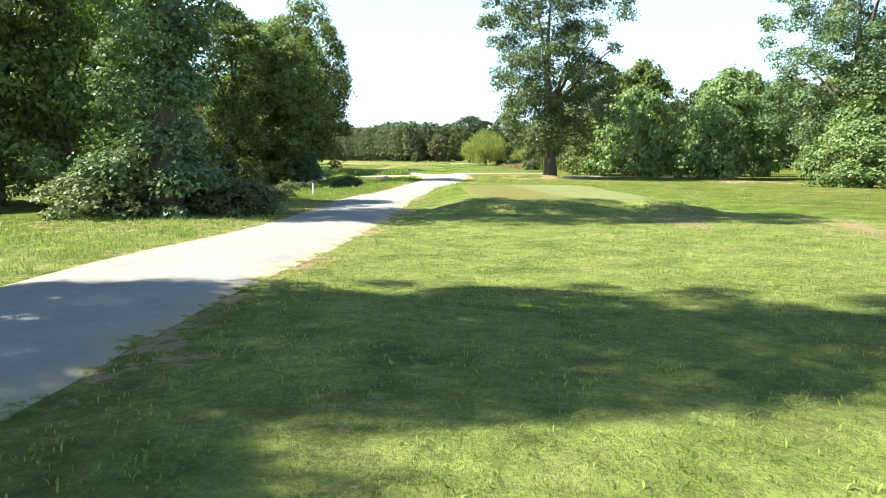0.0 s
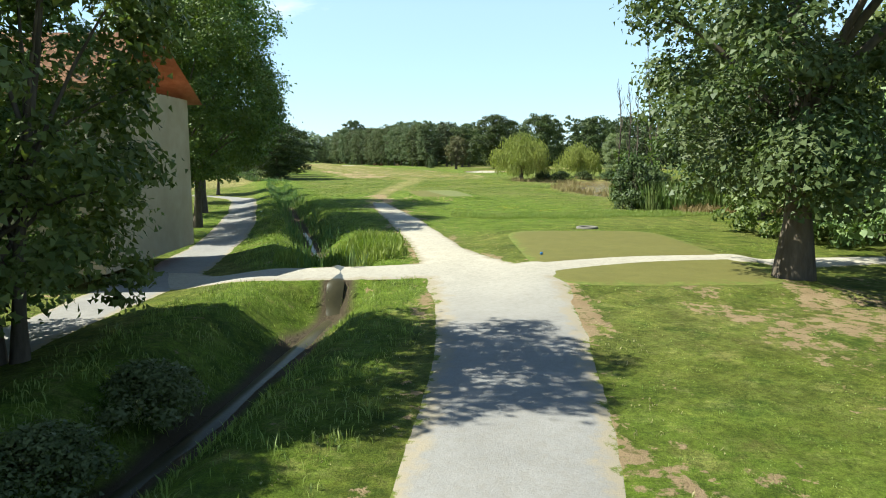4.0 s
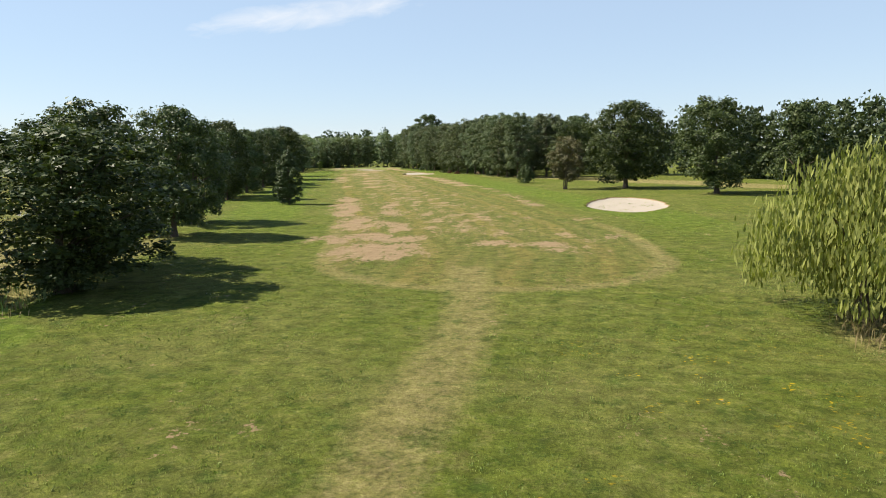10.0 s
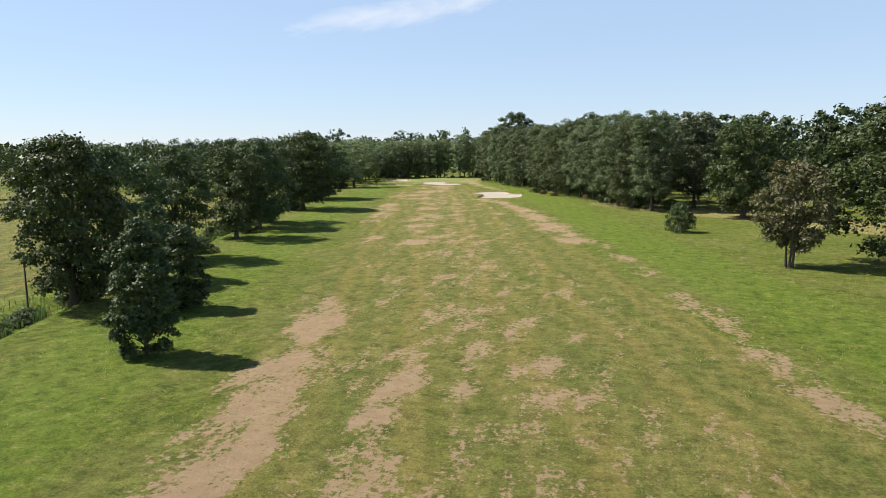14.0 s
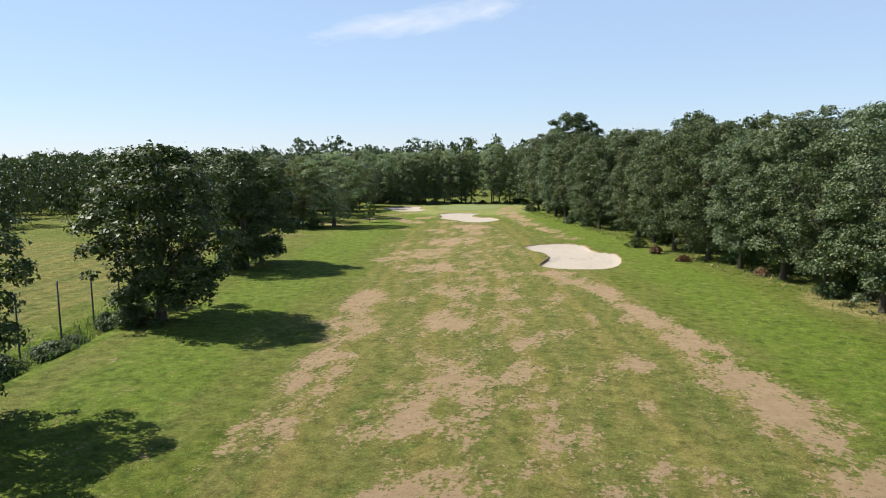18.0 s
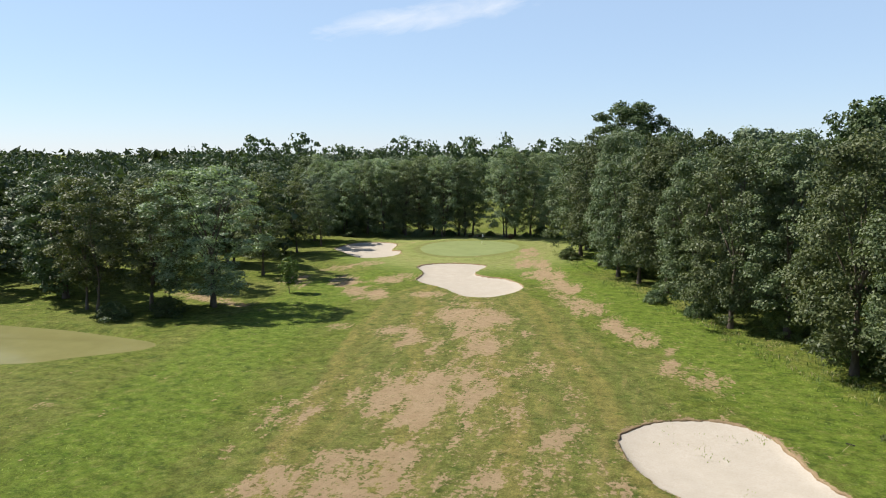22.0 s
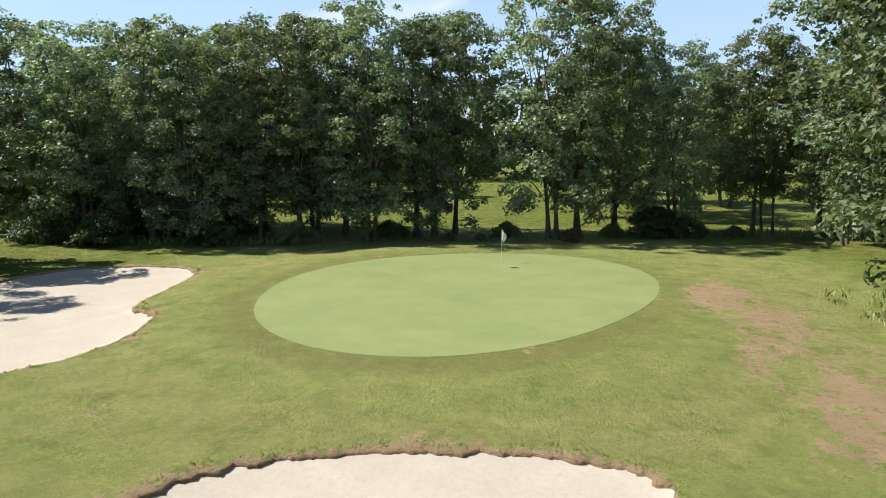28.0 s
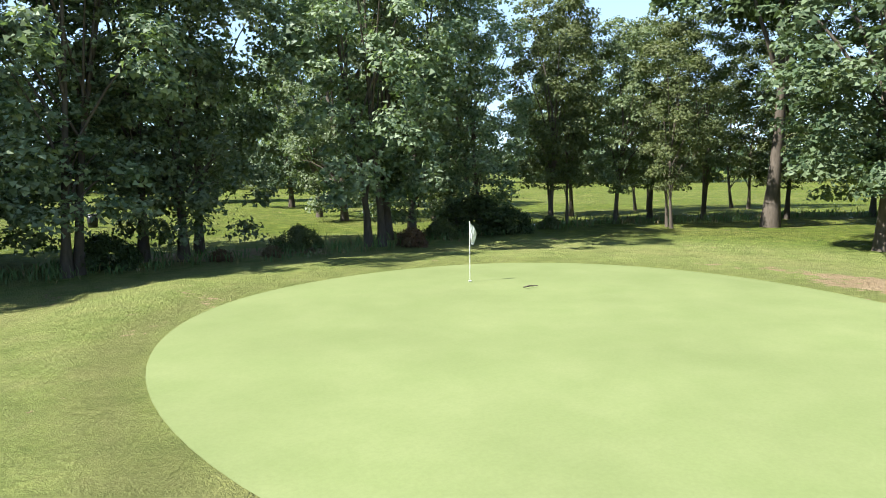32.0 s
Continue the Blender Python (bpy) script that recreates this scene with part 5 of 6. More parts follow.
for tx, ty, th, tr in ((-119, 506, 19, 5.2), (-128, 509, 19, 5.2), (-100.6, 506.5, 19.5, 5.0), (-86, 531, 21, 5.4)):
    plant("canopy", tx, ty, th, tr)
for hx, hy, hh, hr in ((-128, 504, 5, 3.6), (-121.5, 506, 4, 2.8), (-134, 501.5, 6, 4.2)):
    plant("hedge", hx, hy, hh, hr)
for bx, by, bh, bk in ((-83, 507, 2.6, "bush"), (-80.6, 506.6, 1.8, "bush"), (-128, 494.6, 2.6, "bush"), (-134, 494.6, 2.4, "bush"), (-119, 496.6, 2.0, "bush"), (-112.6, 498.6, 1.8, "bramble"), (-105.4, 501.8, 1.6, "bush"), (-95.6, 504.4, 1.3, "bramble"), (-97.6, 502.6, 0.6, "bracken"),
                       (-100.2, 502.2, 0.6, "bracken"), (-90, 501.8, 1.0, "bracken"), (-86.6, 504.8, 1.2, "bramble"), (-76.5, 507.4, 0.9, "bramble"),
                       (-36.4, 383, 1.3, "bracken"), (-32, 374, 1.1, "bracken"), (-39.6, 391, 1.8, "bush"), (-57, 436, 1.8, "bush"), (-73, 473, 2.2, "bush"), (-52, 429, 1.8, "bush"),
                       (-16, 348, 2, "bush"), (-9, 335, 1.8, "bush"), (-22, 362, 1.2, "bracken"), (-122, 406, 2.2, "bush"), (-117, 410, 2.4, "bush")):
    plant(bk, bx, by, bh, bh * 1.05)


def far_wood(name, label, spots, seed, leaves=430, leaf=1.15):
    """Distant woods: many simple crowns, one object."""
    rng = np.random.default_rng(seed)
    all_v = []
    for x, y, h, r in spots:
        c, size = crown_places(rng, h, r, 0.4, "tall" if rng.random() < 0.4 else "round", 26, 0.38)
        pick = rng.integers(0, 26, leaves)
        way = unit(rng.normal(0, 1, (leaves, 3)))
        way[:, 2] = np.abs(way[:, 2]) * 1.1 - 0.25
        at = c[pick] + way * (size[pick] * (0.45 + 0.6 * rng.random(leaves)))[:, None] + np.array([x, y, 0])
        normal = unit(way + rng.normal(0, 0.6, (leaves, 3)))
        v, _ = leaf_sprays(at, unit(np.cross(normal, rng.normal(0, 1, (leaves, 3)))), normal, leaf * (0.6 + 0.8 * rng.random(leaves)))
        all_v.append(v)
    v = np.concatenate(all_v)
    return tagged(part(name, raw_mesh(name, v, np.arange(len(v)).reshape(-1, 3)), FARWOOD), label, "woods", kind="stuff")


def belt(line, count, deep, h, rng, r=6.0):
    line = np.array(line, float)
    seg = np.r_[0, np.cumsum(np.linalg.norm(np.diff(line, axis=0), axis=1))]
    out = []
    for k in range(count):
        s = (k + rng.random()) / count * seg[-1]
        x, y = (np.interp(s, seg, line[:, i]) for i in (0, 1))
        q = rng.random() * 2 * math.pi
        d = deep * math.sqrt(rng.random())
        out.append((x + d * math.cos(q), y + d * math.sin(q), h * (0.8 + 0.35 * rng.random()), r * (0.8 + 0.4 * rng.random())))
    return out


belt_rng = np.random.default_rng(5)
far_wood("far_woods", "dense woods along the far side of the fields", belt([(-330, 60), (-310, 200), (-270, 300), (-225, 350), (-205, 400)], 90, 22, 16, belt_rng)
         + belt([(-175, 420), (-190, 450), (-170, 490), (-165, 540), (-140, 575)], 60, 16, 18, belt_rng)
         + belt([(-250, 380), (-230, 440), (-215, 520), (-190, 600)], 70, 28, 18, belt_rng, 7), 1, 1150, 0.72)
far_wood("far_woods", "dense woods beyond the neighbouring fairway", belt([(78, 118), (92, 180), (96, 240), (84, 300), (50, 345), (28, 372), (10, 410), (-8, 450), (-24, 500)], 120, 12, 21.5, belt_rng), 2, 700, 1.0)
far_wood("far_woods", "dense woods behind the putting green", belt([(-230, 580), (-120, 640), (20, 640), (90, 560)], 90, 26, 25, belt_rng, 8), 3, 560, 1.3)
far_wood("far_woods", "hazy woods along the horizon", belt([(-800, -100), (-700, 500), (-480, 900), (0, 1150), (480, 950), (700, 400), (560, -100)], 520, 90, 19, belt_rng, 20), 4, 200, 4.6)
far_wood("far_woods", "sunlit treetops stretching to the horizon", belt([(-185, 470), (-260, 500), (-330, 520)], 90, 60, 16, belt_rng, 7) + belt([(-200, 600), (-330, 640), (-450, 600)], 120, 70, 16, belt_rng, 8), 8, 330, 1.6)
far_wood("far_woods", "garden trees behind the start of the course", belt([(-60, -80), (-52, -30), (-50, 10), (-56, 40), (-80, 55)], 34, 8, 13, belt_rng, 5.5), 6, 900, 0.72)
far_wood("far_woods", "hedge woods beside the start of the course", belt([(48, -75), (62, -30), (70, 20), (72, 70), (76, 110)], 44, 8, 15, belt_rng, 6), 7, 900, 0.8)


# ---- built things ----
def box_bm(bm, lo, hi, bevel=0.0):
    lo, hi = Vector(lo), Vector(hi)
    made = bmesh.ops.create_cube(bm, size=1.0, matrix=Matrix.Translation((lo + hi) / 2) @ Matrix.Diagonal((*(hi - lo), 1)))
    if bevel:
        edges = list({e for v in made["verts"] for e in v.link_edges})
        bmesh.ops.bevel(bm, geom=edges, offset=bevel, segments=2, affect="EDGES", profile=0.6)


def box(lo, hi, bevel=0.0):
    bm = bmesh.new()
    box_bm(bm, lo, hi, bevel)
    return bm


def lathe(profile, sides=20):
    """A turned shape from radius and height pairs."""
    q = np.linspace(0, 2 * math.pi, sides, endpoint=False)
    v = np.array([(r * math.cos(a), r * math.sin(a), z) for r, z in profile for a in q])
    idx = np.arange(len(v)).reshape(len(profile), sides)
    nxt = np.roll(idx, -1, 1)
    return raw_mesh("turned", v, np.stack([idx[:-1], nxt[:-1], nxt[1:], idx[1:]], -1).reshape(-1, 4), True)


def house():
    h = thing("house", (-25, 3.4, 0), "two-storey beige house with white-framed windows behind trees", "house")
    # front wall in pieces round its openings: x from -11 to 12, facing the course
    openings = [(-3.4, -0.7, 0.1, 2.5), (-2.6, -1.6, 4.6, 6.4), (4.4, 5.6, 4.6, 6.4), (3.6, 5.4, 0.9, 2.5), (-8.2, -7.1, 4.6, 6.4)]
    cuts = sorted({-11.0, 12.0, *(o[0] for o in openings), *(o[1] for o in openings)})
    bm = bmesh.new()
    for a, b in zip(cuts, cuts[1:]):
        z = 0.0
        for lo, hi in sorted((o[2], o[3]) for o in openings if o[0] <= a and o[1] >= b):
            box_bm(bm, (a, 0, z), (b, 0.4, lo))
            z = hi
        box_bm(bm, (a, 0, z), (b, 0.4, 7.6))
    part("wall", bm, WALL, h)
    for x in (-11.0, 11.6):
        part("wall", box((x, 0.4, 0), (x + 0.4, 9.6, 7.6)), WALL, h)
    part("wall", box((-11, 9.6, 0), (12, 10, 7.6)), WALL, h)
    for side in (-1, 1):
        bm = bmesh.new()
        e = [bm.verts.new(p) for p in ((-11.6, 5 + side * 5.6, 7.4), (12.6, 5 + side * 5.6, 7.4), (12.6, 5, 10.2), (-11.6, 5, 10.2))]
        bm.faces.new(e if side < 0 else e[::-1])
        bmesh.ops.solidify(bm, geom=bm.faces[:], thickness=0.22)
        part("roof", bm, TILE, h, "clay tile roof slope")
    for x0, x1, z0, z1 in openings:
        w = part("window", box((x0, 0.26, z0), (x1, 0.29, z1)), PANE, h, "white-framed window with dark panes")
        cols = max(2, round((x1 - x0) / 0.65))
        rows = 4 if z1 - z0 > 2 else 3
        bm = bmesh.new()
        for i in range(cols + 1):
            x = x0 + (x1 - x0) * i / cols
            t = 0.075 if i in (0, cols) else 0.05
            box_bm(bm, (x - t, 0.19, z0), (x + t, 0.262, z1))
        part("frame", bm, WHITE, w, "white painted frame")
        for k in range(rows + 1):
            z = z0 + (z1 - z0) * k / rows
            part("bar", box((x0, 0.2, z - 0.03), (x1, 0.258, z + 0.03)), WHITE, w)
        part("sill", box((x0 - 0.08, -0.06, z0 - 0.1), (x1 + 0.08, 0.2, z0 - 0.02), 0.012), CONCRETE, w, "stone sill")
    return h


house()

# concrete shaft ring on the grass
ring = thing("shaft_ring", (9.9, 20.8, height_at(9.9, 20.8)), "low round concrete shaft ring set in the grass", "shaft cover")
part("ring", lathe([(0.42, -0.3), (0.42, 0.1), (0.45, 0.13), (0.66, 0.13), (0.70, 0.09), (0.72, -0.2)], 32), CONCRETE, ring)
# flat dark disc fills the ring where its hole is dark
part("shaft_floor", lathe([(0.002, -0.02), (0.44, -0.02)], 24), SHAFT_DARK, ring, "dark disc inside the ring")


def tee_marker(x, y, mat, label):
    m = thing("tee_marker", (x, y, height_at(x, y) + 0.03), label, "tee marker", "tee markers")
    part("ball", lathe([(0.002, 0.135), (0.042, 0.125), (0.066, 0.088), (0.066, 0.058), (0.042, 0.018), (0.022, 0.008), (0.002, 0.0)], 14), mat, m)
    part("spike", lathe([(0.012, 0.02), (0.008, -0.12), (0.001, -0.16)], 8), STEEL, m)


tee_marker(2.0, -28.2, YELLOW, "yellow plastic tee marker on the grass")
tee_marker(4.75, 6.2, BLUE, "blue plastic tee marker on the tee edge")

post = thing("marker_post", (-5.7, -32.4, height_at(-5.7, -32.4)), "short white marker post in tall grass", "post")
part("shaft", lathe([(0.045, -0.3), (0.045, 0.62), (0.04, 0.65), (0.002, 0.66)], 10), WHITE, post)
part("cap", lathe([(0.055, 0.64), (0.055, 0.7), (0.045, 0.72), (0.002, 0.725)], 10), DARK, post, "dark cap")

# flag on the green
fz = height_at(-94.0, 488.4) + 0.09
flag = thing("flagstick", (-94.0, 488.4, fz), "white flagstick with a limp white flag in the green", "flag")
part("pole", lathe([(0.011, -0.1), (0.012, 1.0), (0.009, 2.13), (0.002, 2.14)], 10), WHITE, flag)
bm = bmesh.new()
grid = []
for i in range(9):
    s = i / 8
    grid.append([bm.verts.new((0.012 + 0.34 * w * (0.25 + 0.75 * math.sin(math.pi * min(1, s * 0.8 + 0.1))) * (1 - 0.35 * s), 0.05 * math.sin(6 * w + 4 * s), 2.1 - 0.62 * s - 0.22 * w)) for w in (0, 0.25, 0.5, 0.75, 1)])
for r0, r1 in zip(grid, grid[1:]):
    for k in range(4):
        bm.faces.new((r0[k], r1[k], r1[k + 1], r0[k + 1]))
bmesh.ops.solidify(bm, geom=bm.faces[:], thickness=0.004)
part("flag_cloth", bm, CLOTH, flag, "white hanging flag cloth")
part("cup", lathe([(0.054, -0.1), (0.054, 0.004), (0.06, 0.004)], 16), WHITE, flag, "white hole cup")


def rake(x, y, turn_by, label, lift=0.05):
    r = thing("bunker_rake", (x, y, height_at(x, y) + lift), label, "rake", "bunker rakes", turn_by)
    v, f = tube([(0, 0, 0.03), (0.6, 0.01, 0.035), (1.2, 0, 0.04), (1.7, 0, 0.05)], [0.014] * 4, 8)
    part("handle", raw_mesh("handle", v, f, True), WOOD, r, "pale wooden handle")
    bar = part("head", box((1.68, -0.3, 0.02), (1.74, 0.3, 0.09), 0.01), DARK, r, "black plastic head")
    for k in range(11):
        part("tooth", lathe([(0.012, 0.03), (0.006, -0.06)], 6), DARK, bar).location = (1.71, -0.27 + 0.054 * k, 0)
    return r


rake(-97.2, 457.3, 8, "bunker rake lying at the sand edge", 0.12)
rake(-83.2, 459.8, 190, "bunker rake lying on the grass")
rake(-45.2, 388.4, 60, "bunker rake lying behind the bunker")

litter = thing("litter_bin", (-105.4, 527.5, height_at(-105.4, 527.5)), "dark litter bin on the far lawn", "bin")
part("body", lathe([(0.002, 0.02), (0.34, 0.02), (0.38, 0.5), (0.42, 1.0), (0.39, 1.0), (0.35, 0.1)], 20), DARK, litter)
part("rim", lathe([(0.40, 0.98), (0.44, 0.98), (0.45, 1.05), (0.40, 1.06), (0.38, 1.0)], 20), STEEL, litter)

# thin dark bar in place of a small dark spot on the green
twig = thing("fallen_twig", (-92.9, 486.2, height_at(-92.9, 486.2) + 0.1), "small dark mark lying on the green", "twig")
v, f = tube([(-0.3, 0, 0), (0, 0.05, 0.02), (0.3, 0.02, 0)], [0.02, 0.03, 0.012], 6)
part("stem", raw_mesh("stem", v, f, True), BARK, twig)


# tall net fence beside the practice field
FENCE = smooth([(-53.5, 174), (-57.4, 185.4), (-60.6, 196), (-64.6, 208), (-69, 223), (-74.6, 241), (-82, 264), (-90, 292), (-95, 312), (-103, 338)], False, 10)
fence = thing("net_fence", (0, 0, 0), "tall net fence on slim dark steel posts", "fence")
seg = np.r_[0, np.cumsum(np.linalg.norm(np.diff(FENCE, axis=0), axis=1))]
spots = [np.array([np.interp(s, seg, FENCE[:, i]) for i in (0, 1)]) for s in np.arange(0, seg[-1], 6.4)]
post_mesh = lathe([(0.09, -0.4), (0.085, 3.0), (0.07, 6.1), (0.002, 6.12)], 8)
for p in spots:
    ob = part("post", post_mesh, STEEL, fence)
    ob.location = (p[0], p[1], height_at(*p))
for a, b in zip(spots, spots[1:]):
    for zz in (0.4, 3.1, 6.0):
        v, f = tube([(*a, height_at(*a) + zz), (*((a + b) / 2), height_at(*((a + b) / 2)) + zz - 0.06), (*b, height_at(*b) + zz)], [0.012] * 3, 4)
        part("wire", raw_mesh("wire", v, f), STEEL, fence)


# slim half-dead poplars by the pond
def bare_pole(x, y, h, seed, lean_to):
    rng = np.random.default_rng(seed)
    t = thing("bare_poplar", (x, y, height_at(x, y) - 0.1), "slim half-dead poplar with bare upright twigs", "tree", "bare poplars")
    s = np.linspace(0, 1, 10)
    way = np.stack([lean_to * s**2 + 0.12 * np.sin(s * 7 + seed), 0.1 * np.cos(s * 6), h * s], 1)
    v, f = tube(way, 0.15 * (1 - 0.9 * s), 7)
    part("trunk", raw_mesh("trunk", v, f, True), BARK, t)
    twigs = []
    for k in range(26):
        u = 0.2 + 0.78 * rng.random()
        a = np.array([np.interp(u, s, way[:, i]) for i in range(3)])
        q, ln = rng.random() * 6.3, (1 - u) * h * 0.16 + 0.7
        tip = a + np.array([math.cos(q) * ln * 0.35, math.sin(q) * ln * 0.35, ln])
        twigs.append(tube([a, (a + tip) / 2 + [math.cos(q) * 0.12, math.sin(q) * 0.12, 0], tip], [0.035, 0.022, 0.008], 4))
    v, f = joined(twigs)
    part("twigs", raw_mesh("twigs", v, f, True), BARK, t)
    n = 900
    z = rng.random(n) ** 1.6 * h * 0.42
    at = np.stack([rng.normal(0, 0.35, n), rng.normal(0, 0.35, n), z + 0.2], 1)
    nm = unit(rng.normal(0, 1, (n, 3)))
    v, f = leaf_quads(at, unit(np.cross(nm, rng.normal(0, 1, (n, 3)))), nm, 0.26, 0.18)
    part("ivy", raw_mesh("ivy", v, f), LIME, t, "green ivy round the lower trunk")


for x, y, h, sd, ln in ((21.6, 45.5, 15.5, 1, -1.0), (20.0, 47.5, 12.0, 2, -0.5), (18.6, 46.5, 12.5, 3, -0.3), (21.0, 49.5, 11, 4, 0.3), (22.8, 48.5, 10, 5, 0.4)):
    bare_pole(x, y, h, sd, ln)


# ---- grass and reeds ----
def blades(name, label, spots_xy, tall, mat, per, lean=0.35, wide=0.03, seed=1, spread_by=0.12, category="grass", lift=0.0):
    """Tufts of bent blades, one object."""
    rng = np.random.default_rng(seed)
    xy = np.repeat(np.asarray(spots_xy), per, 0)
    n = len(xy)
    xy = xy + rng.normal(0, spread_by, (n, 2))
    z = ground_height(xy[:, 0], xy[:, 1], False) + lift
    hgt = np.repeat(tall * (0.55 + 0.8 * rng.random(len(spots_xy))), per) * (0.6 + 0.6 * rng.random(n))
    q = rng.random(n) * 2 * math.pi
    out = np.stack([np.cos(q), np.sin(q)], 1) * (lean * hgt * rng.random(n))[:, None]
    q2 = rng.random(n) * 2 * math.pi
    side = np.stack([np.cos(q2), np.sin(q2)], 1) * (wide * (0.6 + 0.8 * rng.random(n)))[:, None]
    base = np.column_stack([xy, z - 0.03])
    mid = np.column_stack([xy + out * 0.35, z + hgt * 0.6])
    tip = np.column_stack([xy + out, z + hgt])
    s3 = np.column_stack([side, np.zeros(n)])
    v = np.stack([base, mid + s3, tip, mid - s3], 1).reshape(-1, 3)
    return tagged(part(name, raw_mesh(name, v, np.arange(len(v)).reshape(-1, 4)), mat), label, category, kind="stuff")


def sow(count, x0, x1, y0, y1, keep, seed):
    rng = np.random.default_rng(seed)
    x, y = rng.uniform(x0, x1, count), rng.uniform(y0, y1, count)
    k = keep(x, y)
    return np.stack([x[k], y[k]], 1)


def off_paths(x, y, gap=0.15):
    ok = off_line(x, y, PATH_ONE)[0] > np.interp(y, [-72, -20, 0, 12, 54], [1.9, 1.6, 2.5, 1.3, 0.7]) + gap
    for line, w in ((CROSS_EAST, 1.7), (CROSS_WEST, 1.7), (LANE, 1.75)):
        ok &= off_line(x, y, line)[0] > w + gap
    for (cx, cy), (hx, hy), by in TEES.values():
        u, v = turned(x, y, cx, cy, by)
        ok &= (np.abs(u) > hx + 0.1) | (np.abs(v) > hy + 0.1)
    return ok


def near_line(line, lo, hi):
    def keep(x, y):
        r = off_line(x, y, line)[0]
        return (r > lo) & (r < hi)
    return keep


blades("lawn_grass", "short bright lawn grass beside the path", sow(5200, -3, 12, -68, -46, lambda x, y: off_paths(x, y, 0.3), 21), 0.045, BLADE, 4, 1.3, 0.008, 31, 0.10)
blades("lawn_grass", "tufts of rough grass in the lawn", sow(1500, -4, 20, -60, 26, lambda x, y: off_paths(x, y, 0.25), 22), 0.035, BLADE, 9, 1.5, 0.009, 32, 0.14)
blades("bank_grass", "tall bright grass on the ditch banks", sow(9000, -20, 1, -30, 70, lambda x, y: (off_line(x, y, DITCH)[0] < 4.2) & (off_line(x, y, DITCH)[0] > 0.55) & off_paths(x, y, 0.35) & (y > -28), 23), 0.2, BLADE, 8, 1.1, 0.012, 33, 0.16)
blades("verge_grass", "dry rough verge grass beside the path", sow(3800, -12, -3, -62, -18, lambda x, y: off_paths(x, y, 0.2), 24), 0.09, BLADE, 8, 1.2, 0.011, 34, 0.16)
blades("verge_grass", "straw coloured grass along the path edge", sow(2600, -9, 8, -60, 40, lambda x, y: off_paths(x, y, 0.05) & (off_line(x, y, PATH_ONE)[0] < 3.4), 25), 0.055, DRYBLADE, 4, 1.4, 0.014, 35, 0.1)
blades("ditch_reeds", "upright reeds along the ditch water", sow(2600, -20, 0, 4, 60, near_line(DITCH, 0.3, 1.5), 26), 0.8, REED, 4, 0.35, 0.03, 36, 0.1, "reeds")
blades("island_reeds", "thick tall green reeds on the bank", sow(900, -7, -1.5, 6.5, 14, lambda x, y: off_paths(x, y, 0.5), 27), 0.5, BLADE, 7, 0.4, 0.028, 37, 0.14, "reeds")
def rough_places(x, y):
    """Uneven clumps, thicker in some places than in others."""
    k = np.sin(x * 0.9 + 2 * np.sin(y * 0.31)) + np.sin(y * 0.8 + 1.7 * np.sin(x * 0.43 + 1)) + np.sin(0.27 * x - 0.33 * y)
    return k > 0.3


blades("meadow_tufts", "dull tufts of rough grass in the meadow", sow(17000, -28, 34, 36, 136, lambda x, y: off_paths(x, y, 0.3) & rough_places(x, y) & (inside(x, y, POND) > 2) & (np.abs(x + 5.5) > 2.4), 80), 0.085, BLADE, 5, 1.2, 0.018, 81, 0.13)
blades("meadow_tufts", "dark tufts of clover and grass in the meadow", sow(8000, -28, 34, 36, 136, lambda x, y: off_paths(x, y, 0.3) & ~rough_places(y, x) & (inside(x, y, POND) > 2) & (np.abs(x + 5.5) > 2.4), 82), 0.07, REED, 5, 1.3, 0.022, 83, 0.14)


def beside_fairway(x, y):
    r, s = off_line(x, y, FAIRWAY)
    return (r > 12) & (r < 42) & rough_places(x, y) & (x > np.interp(y, LEFT_DITCH[:, 1], LEFT_DITCH[:, 0]) + 2)


blades("rough_tufts", "uneven tufts of rough grass beside the fairway", sow(26000, -125, 30, 140, 440, beside_fairway, 84), 0.12, BLADE, 4, 1.1, 0.03, 85, 0.2)
blades("meadow_strip", "strip of tall unmown meadow grass", sow(4600, 1.5, 22, 29, 35, lambda x, y: np.abs(y - 31.8 - 0.6 * np.sin(x)) < 2.6, 28), 0.2, BLADE, 6, 1.1, 0.014, 38, 0.16)
blades("pond_reeds", "blue green reeds beside the pond", sow(3200, 18, 36, 34, 52, lambda x, y: (y - 34 > (x - 18) * 0.1) & (inside(x, y, POND) > -1.0) & (y < 46 + 0.1 * x), 29), 1.9, REED, 6, 0.35, 0.04, 39, 0.2, "reeds")
blades("straw_grass", "dry straw grass below the reeds", sow(900, 20, 38, 31, 37, lambda x, y: y < 33 + (x - 18) * 0.16 + 1.5, 40), 0.6, DRYBLADE, 7, 0.5, 0.025, 41, 0.18)
blades("pond_margin", "rusty rough sedge along the pond bank", sow(3000, 14, 50, 44, 124, lambda x, y: (inside(x, y, POND) > -0.4) & (inside(x, y, POND) < 3.0), 42), 0.75, DRYBLADE, 6, 0.6, 0.035, 43, 0.25)
blades("hedge_weeds", "dull weeds along the left ditch", sow(9000, -120, -30, 108, 395, near_line(LEFT_DITCH, 0.0, 2.8), 44), 1.1, REED, 6, 0.6, 0.05, 45, 0.3, "weeds")
blades("hedge_weeds", "straw coloured weeds along the left ditch", sow(2200, -120, -30, 108, 395, near_line(LEFT_DITCH, 1.0, 3.2), 46), 0.6, DRYBLADE, 6, 0.6, 0.045, 47, 0.3, "weeds")


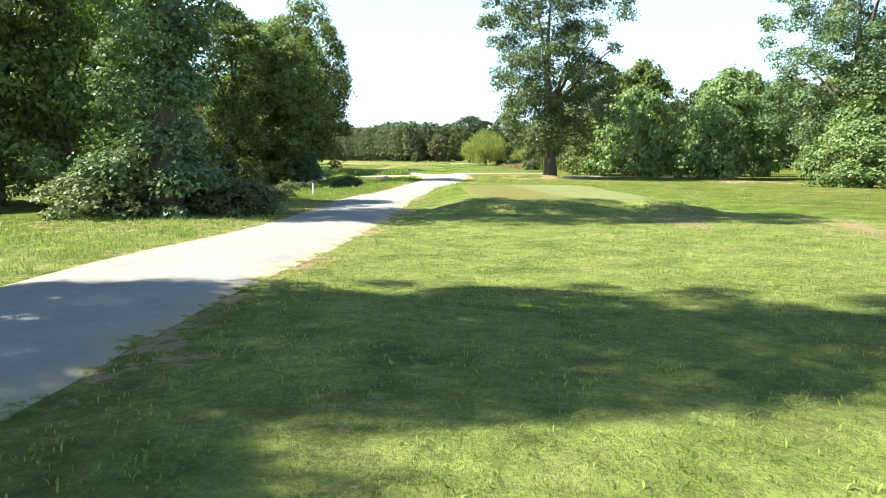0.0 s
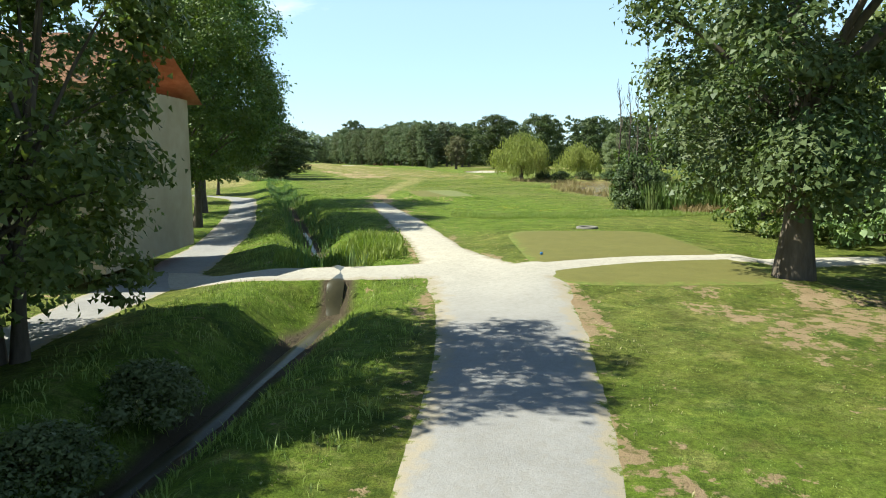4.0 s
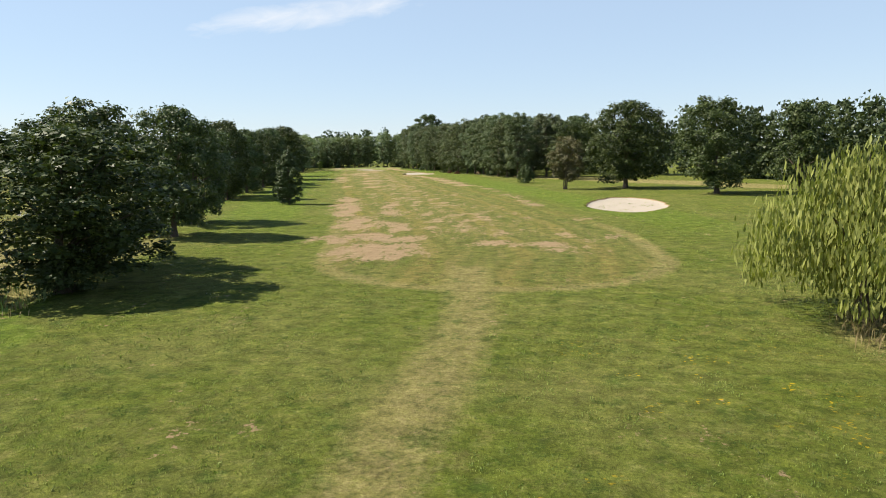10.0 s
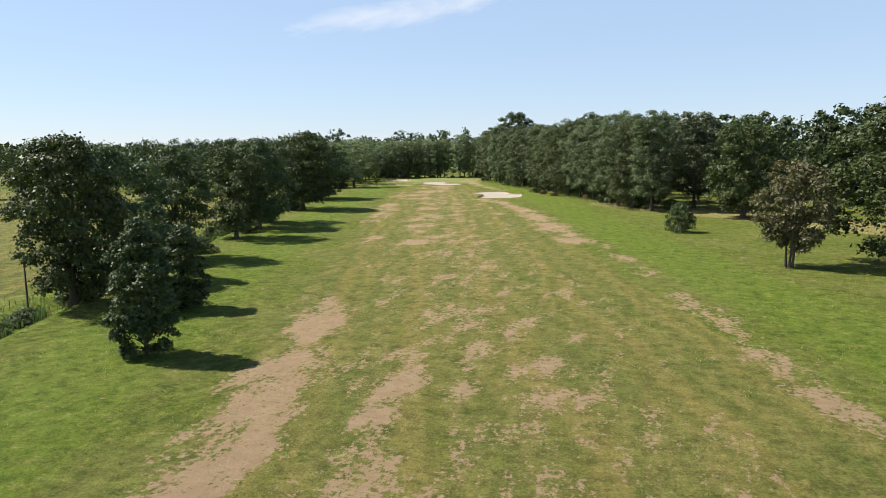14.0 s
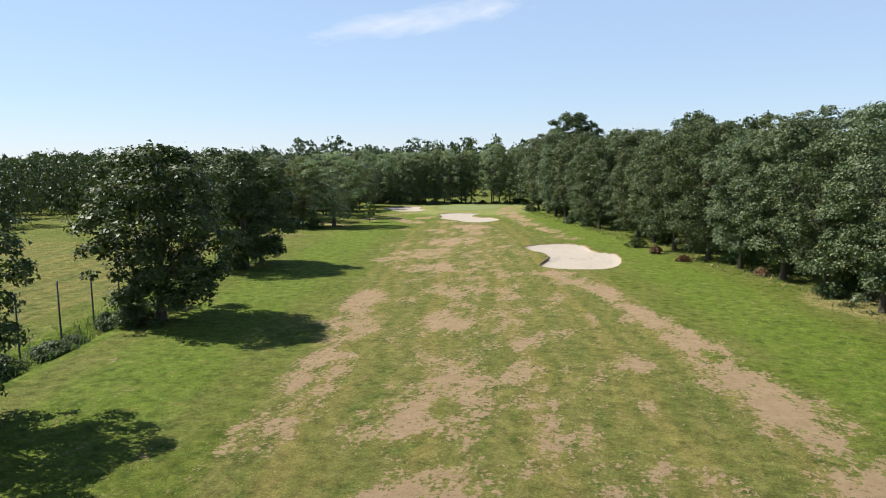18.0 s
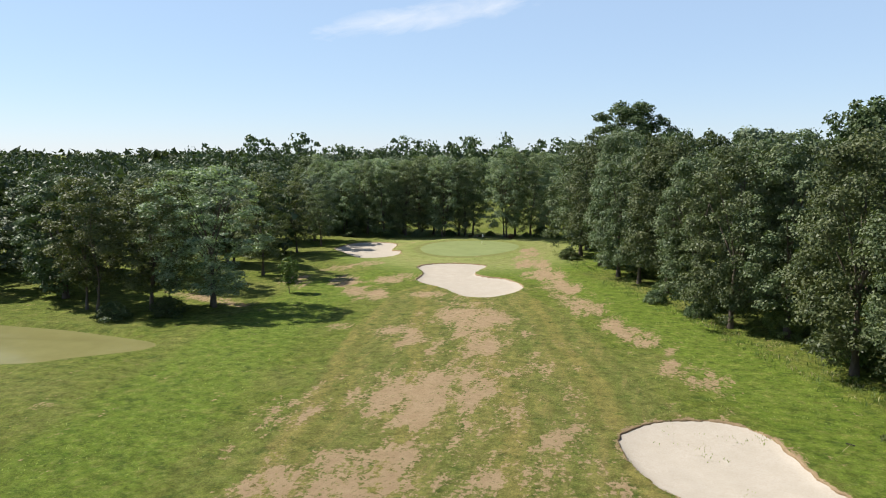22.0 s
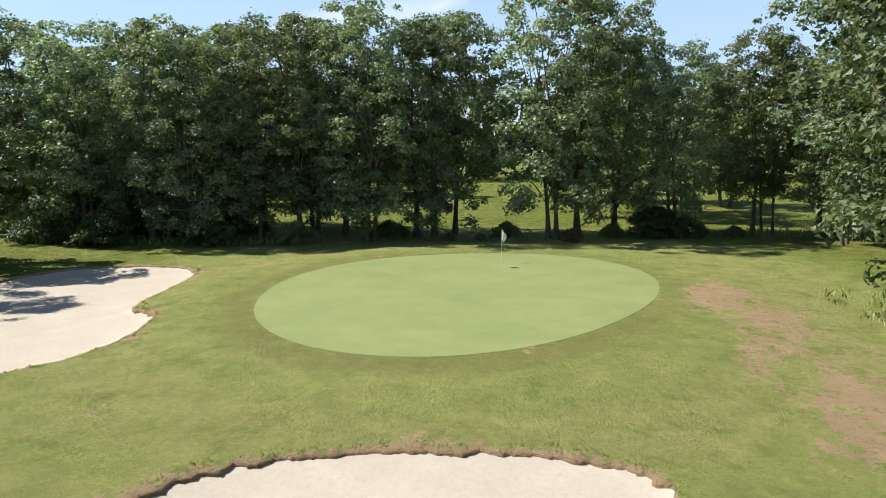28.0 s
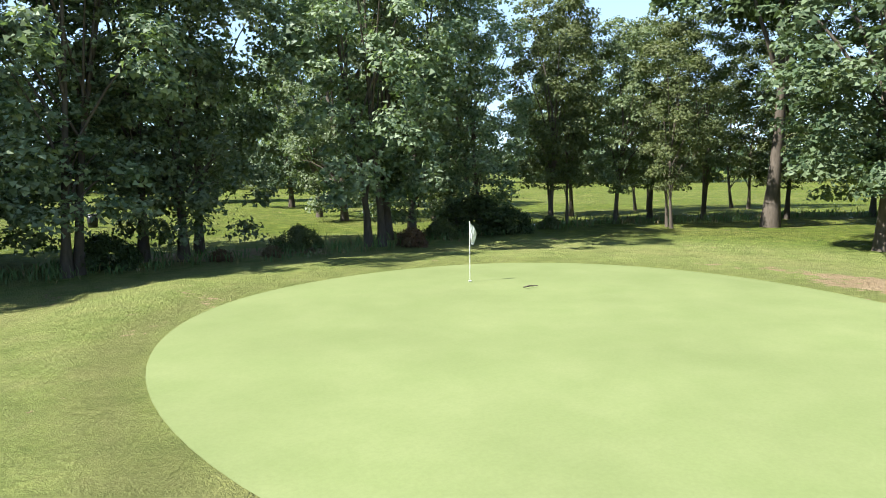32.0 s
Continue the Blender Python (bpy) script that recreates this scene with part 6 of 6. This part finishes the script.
blades("ditch_weeds", "tall dark weeds along the ditch beside the oak", sow(5200, -34, -10, 56, 120, near_line(np.vstack([DITCH, LEFT_DITCH[:6]]), 0.0, 1.7), 56), 0.5, REED, 7, 0.7, 0.03, 57, 0.25, "weeds")
for bx, by, bh in ((-60, 121, 1.6), (-57.6, 123, 1.3), (-54.6, 124, 1.7), (-52, 125.5, 1.2)):
    plant("bush", bx, by, bh, bh * 1.3, label="low bush in the dry field grass")


WOOD_EDGE = np.array([(-8, 326), (-16, 345), (-23, 362), (-31, 380), (-36, 391), (-43, 409), (-50, 424), (-58, 440), (-65, 454), (-70, 468), (-75, 480)], float)
blades("edge_weeds", "rough dull weeds along the wood edge", sow(9000, -84, 0, 322, 486, near_line(WOOD_EDGE, 0.0, 3.0), 48), 0.4, REED, 6, 1.1, 0.035, 49, 0.3, "weeds")
blades("edge_weeds", "dry brown weeds along the wood edge", sow(2600, -84, 0, 322, 486, near_line(WOOD_EDGE, 0.0, 2.6), 50), 0.34, DRYBLADE, 6, 1.1, 0.04, 51, 0.3, "weeds")


ROW_LINE = np.array([(-142, 498), (-130, 496.5), (-121, 496.5), (-112, 500), (-105, 502), (-92, 503), (-82, 507.5), (-72, 509), (-55, 506), (-44, 502)], float)
blades("edge_weeds", "dark weeds under the trees behind the green", sow(3200, -140, -44, 494, 522, near_line(ROW_LINE, 0.0, 2.4), 52), 0.55, REED, 6, 0.7, 0.03, 53, 0.3, "weeds")
blades("edge_weeds", "straw coloured weeds under the trees", sow(900, -140, -44, 494, 522, near_line(ROW_LINE, 0.0, 2.8), 54), 0.4, DRYBLADE, 6, 0.7, 0.025, 55, 0.3, "weeds")


def lip_grass(loop, count, seed):
    rng = np.random.default_rng(seed)
    k = rng.integers(0, len(loop), count)
    s = rng.random((count, 1))
    p = loop[k] * (1 - s) + loop[(k + 1) % len(loop)] * s
    out = unit(p - loop.mean(0))
    return p + out * (0.12 + 0.4 * rng.random((count, 1)) ** 1.5)


for k, (name, loop) in enumerate(BUNKERS.items()):
    blades("lip_grass", "ragged grass hanging over the bunker lip", lip_grass(loop, 500, 60 + k), 0.07, BLADE, 4, 0.9, 0.016, 70 + k, 0.06, lift=0.05)
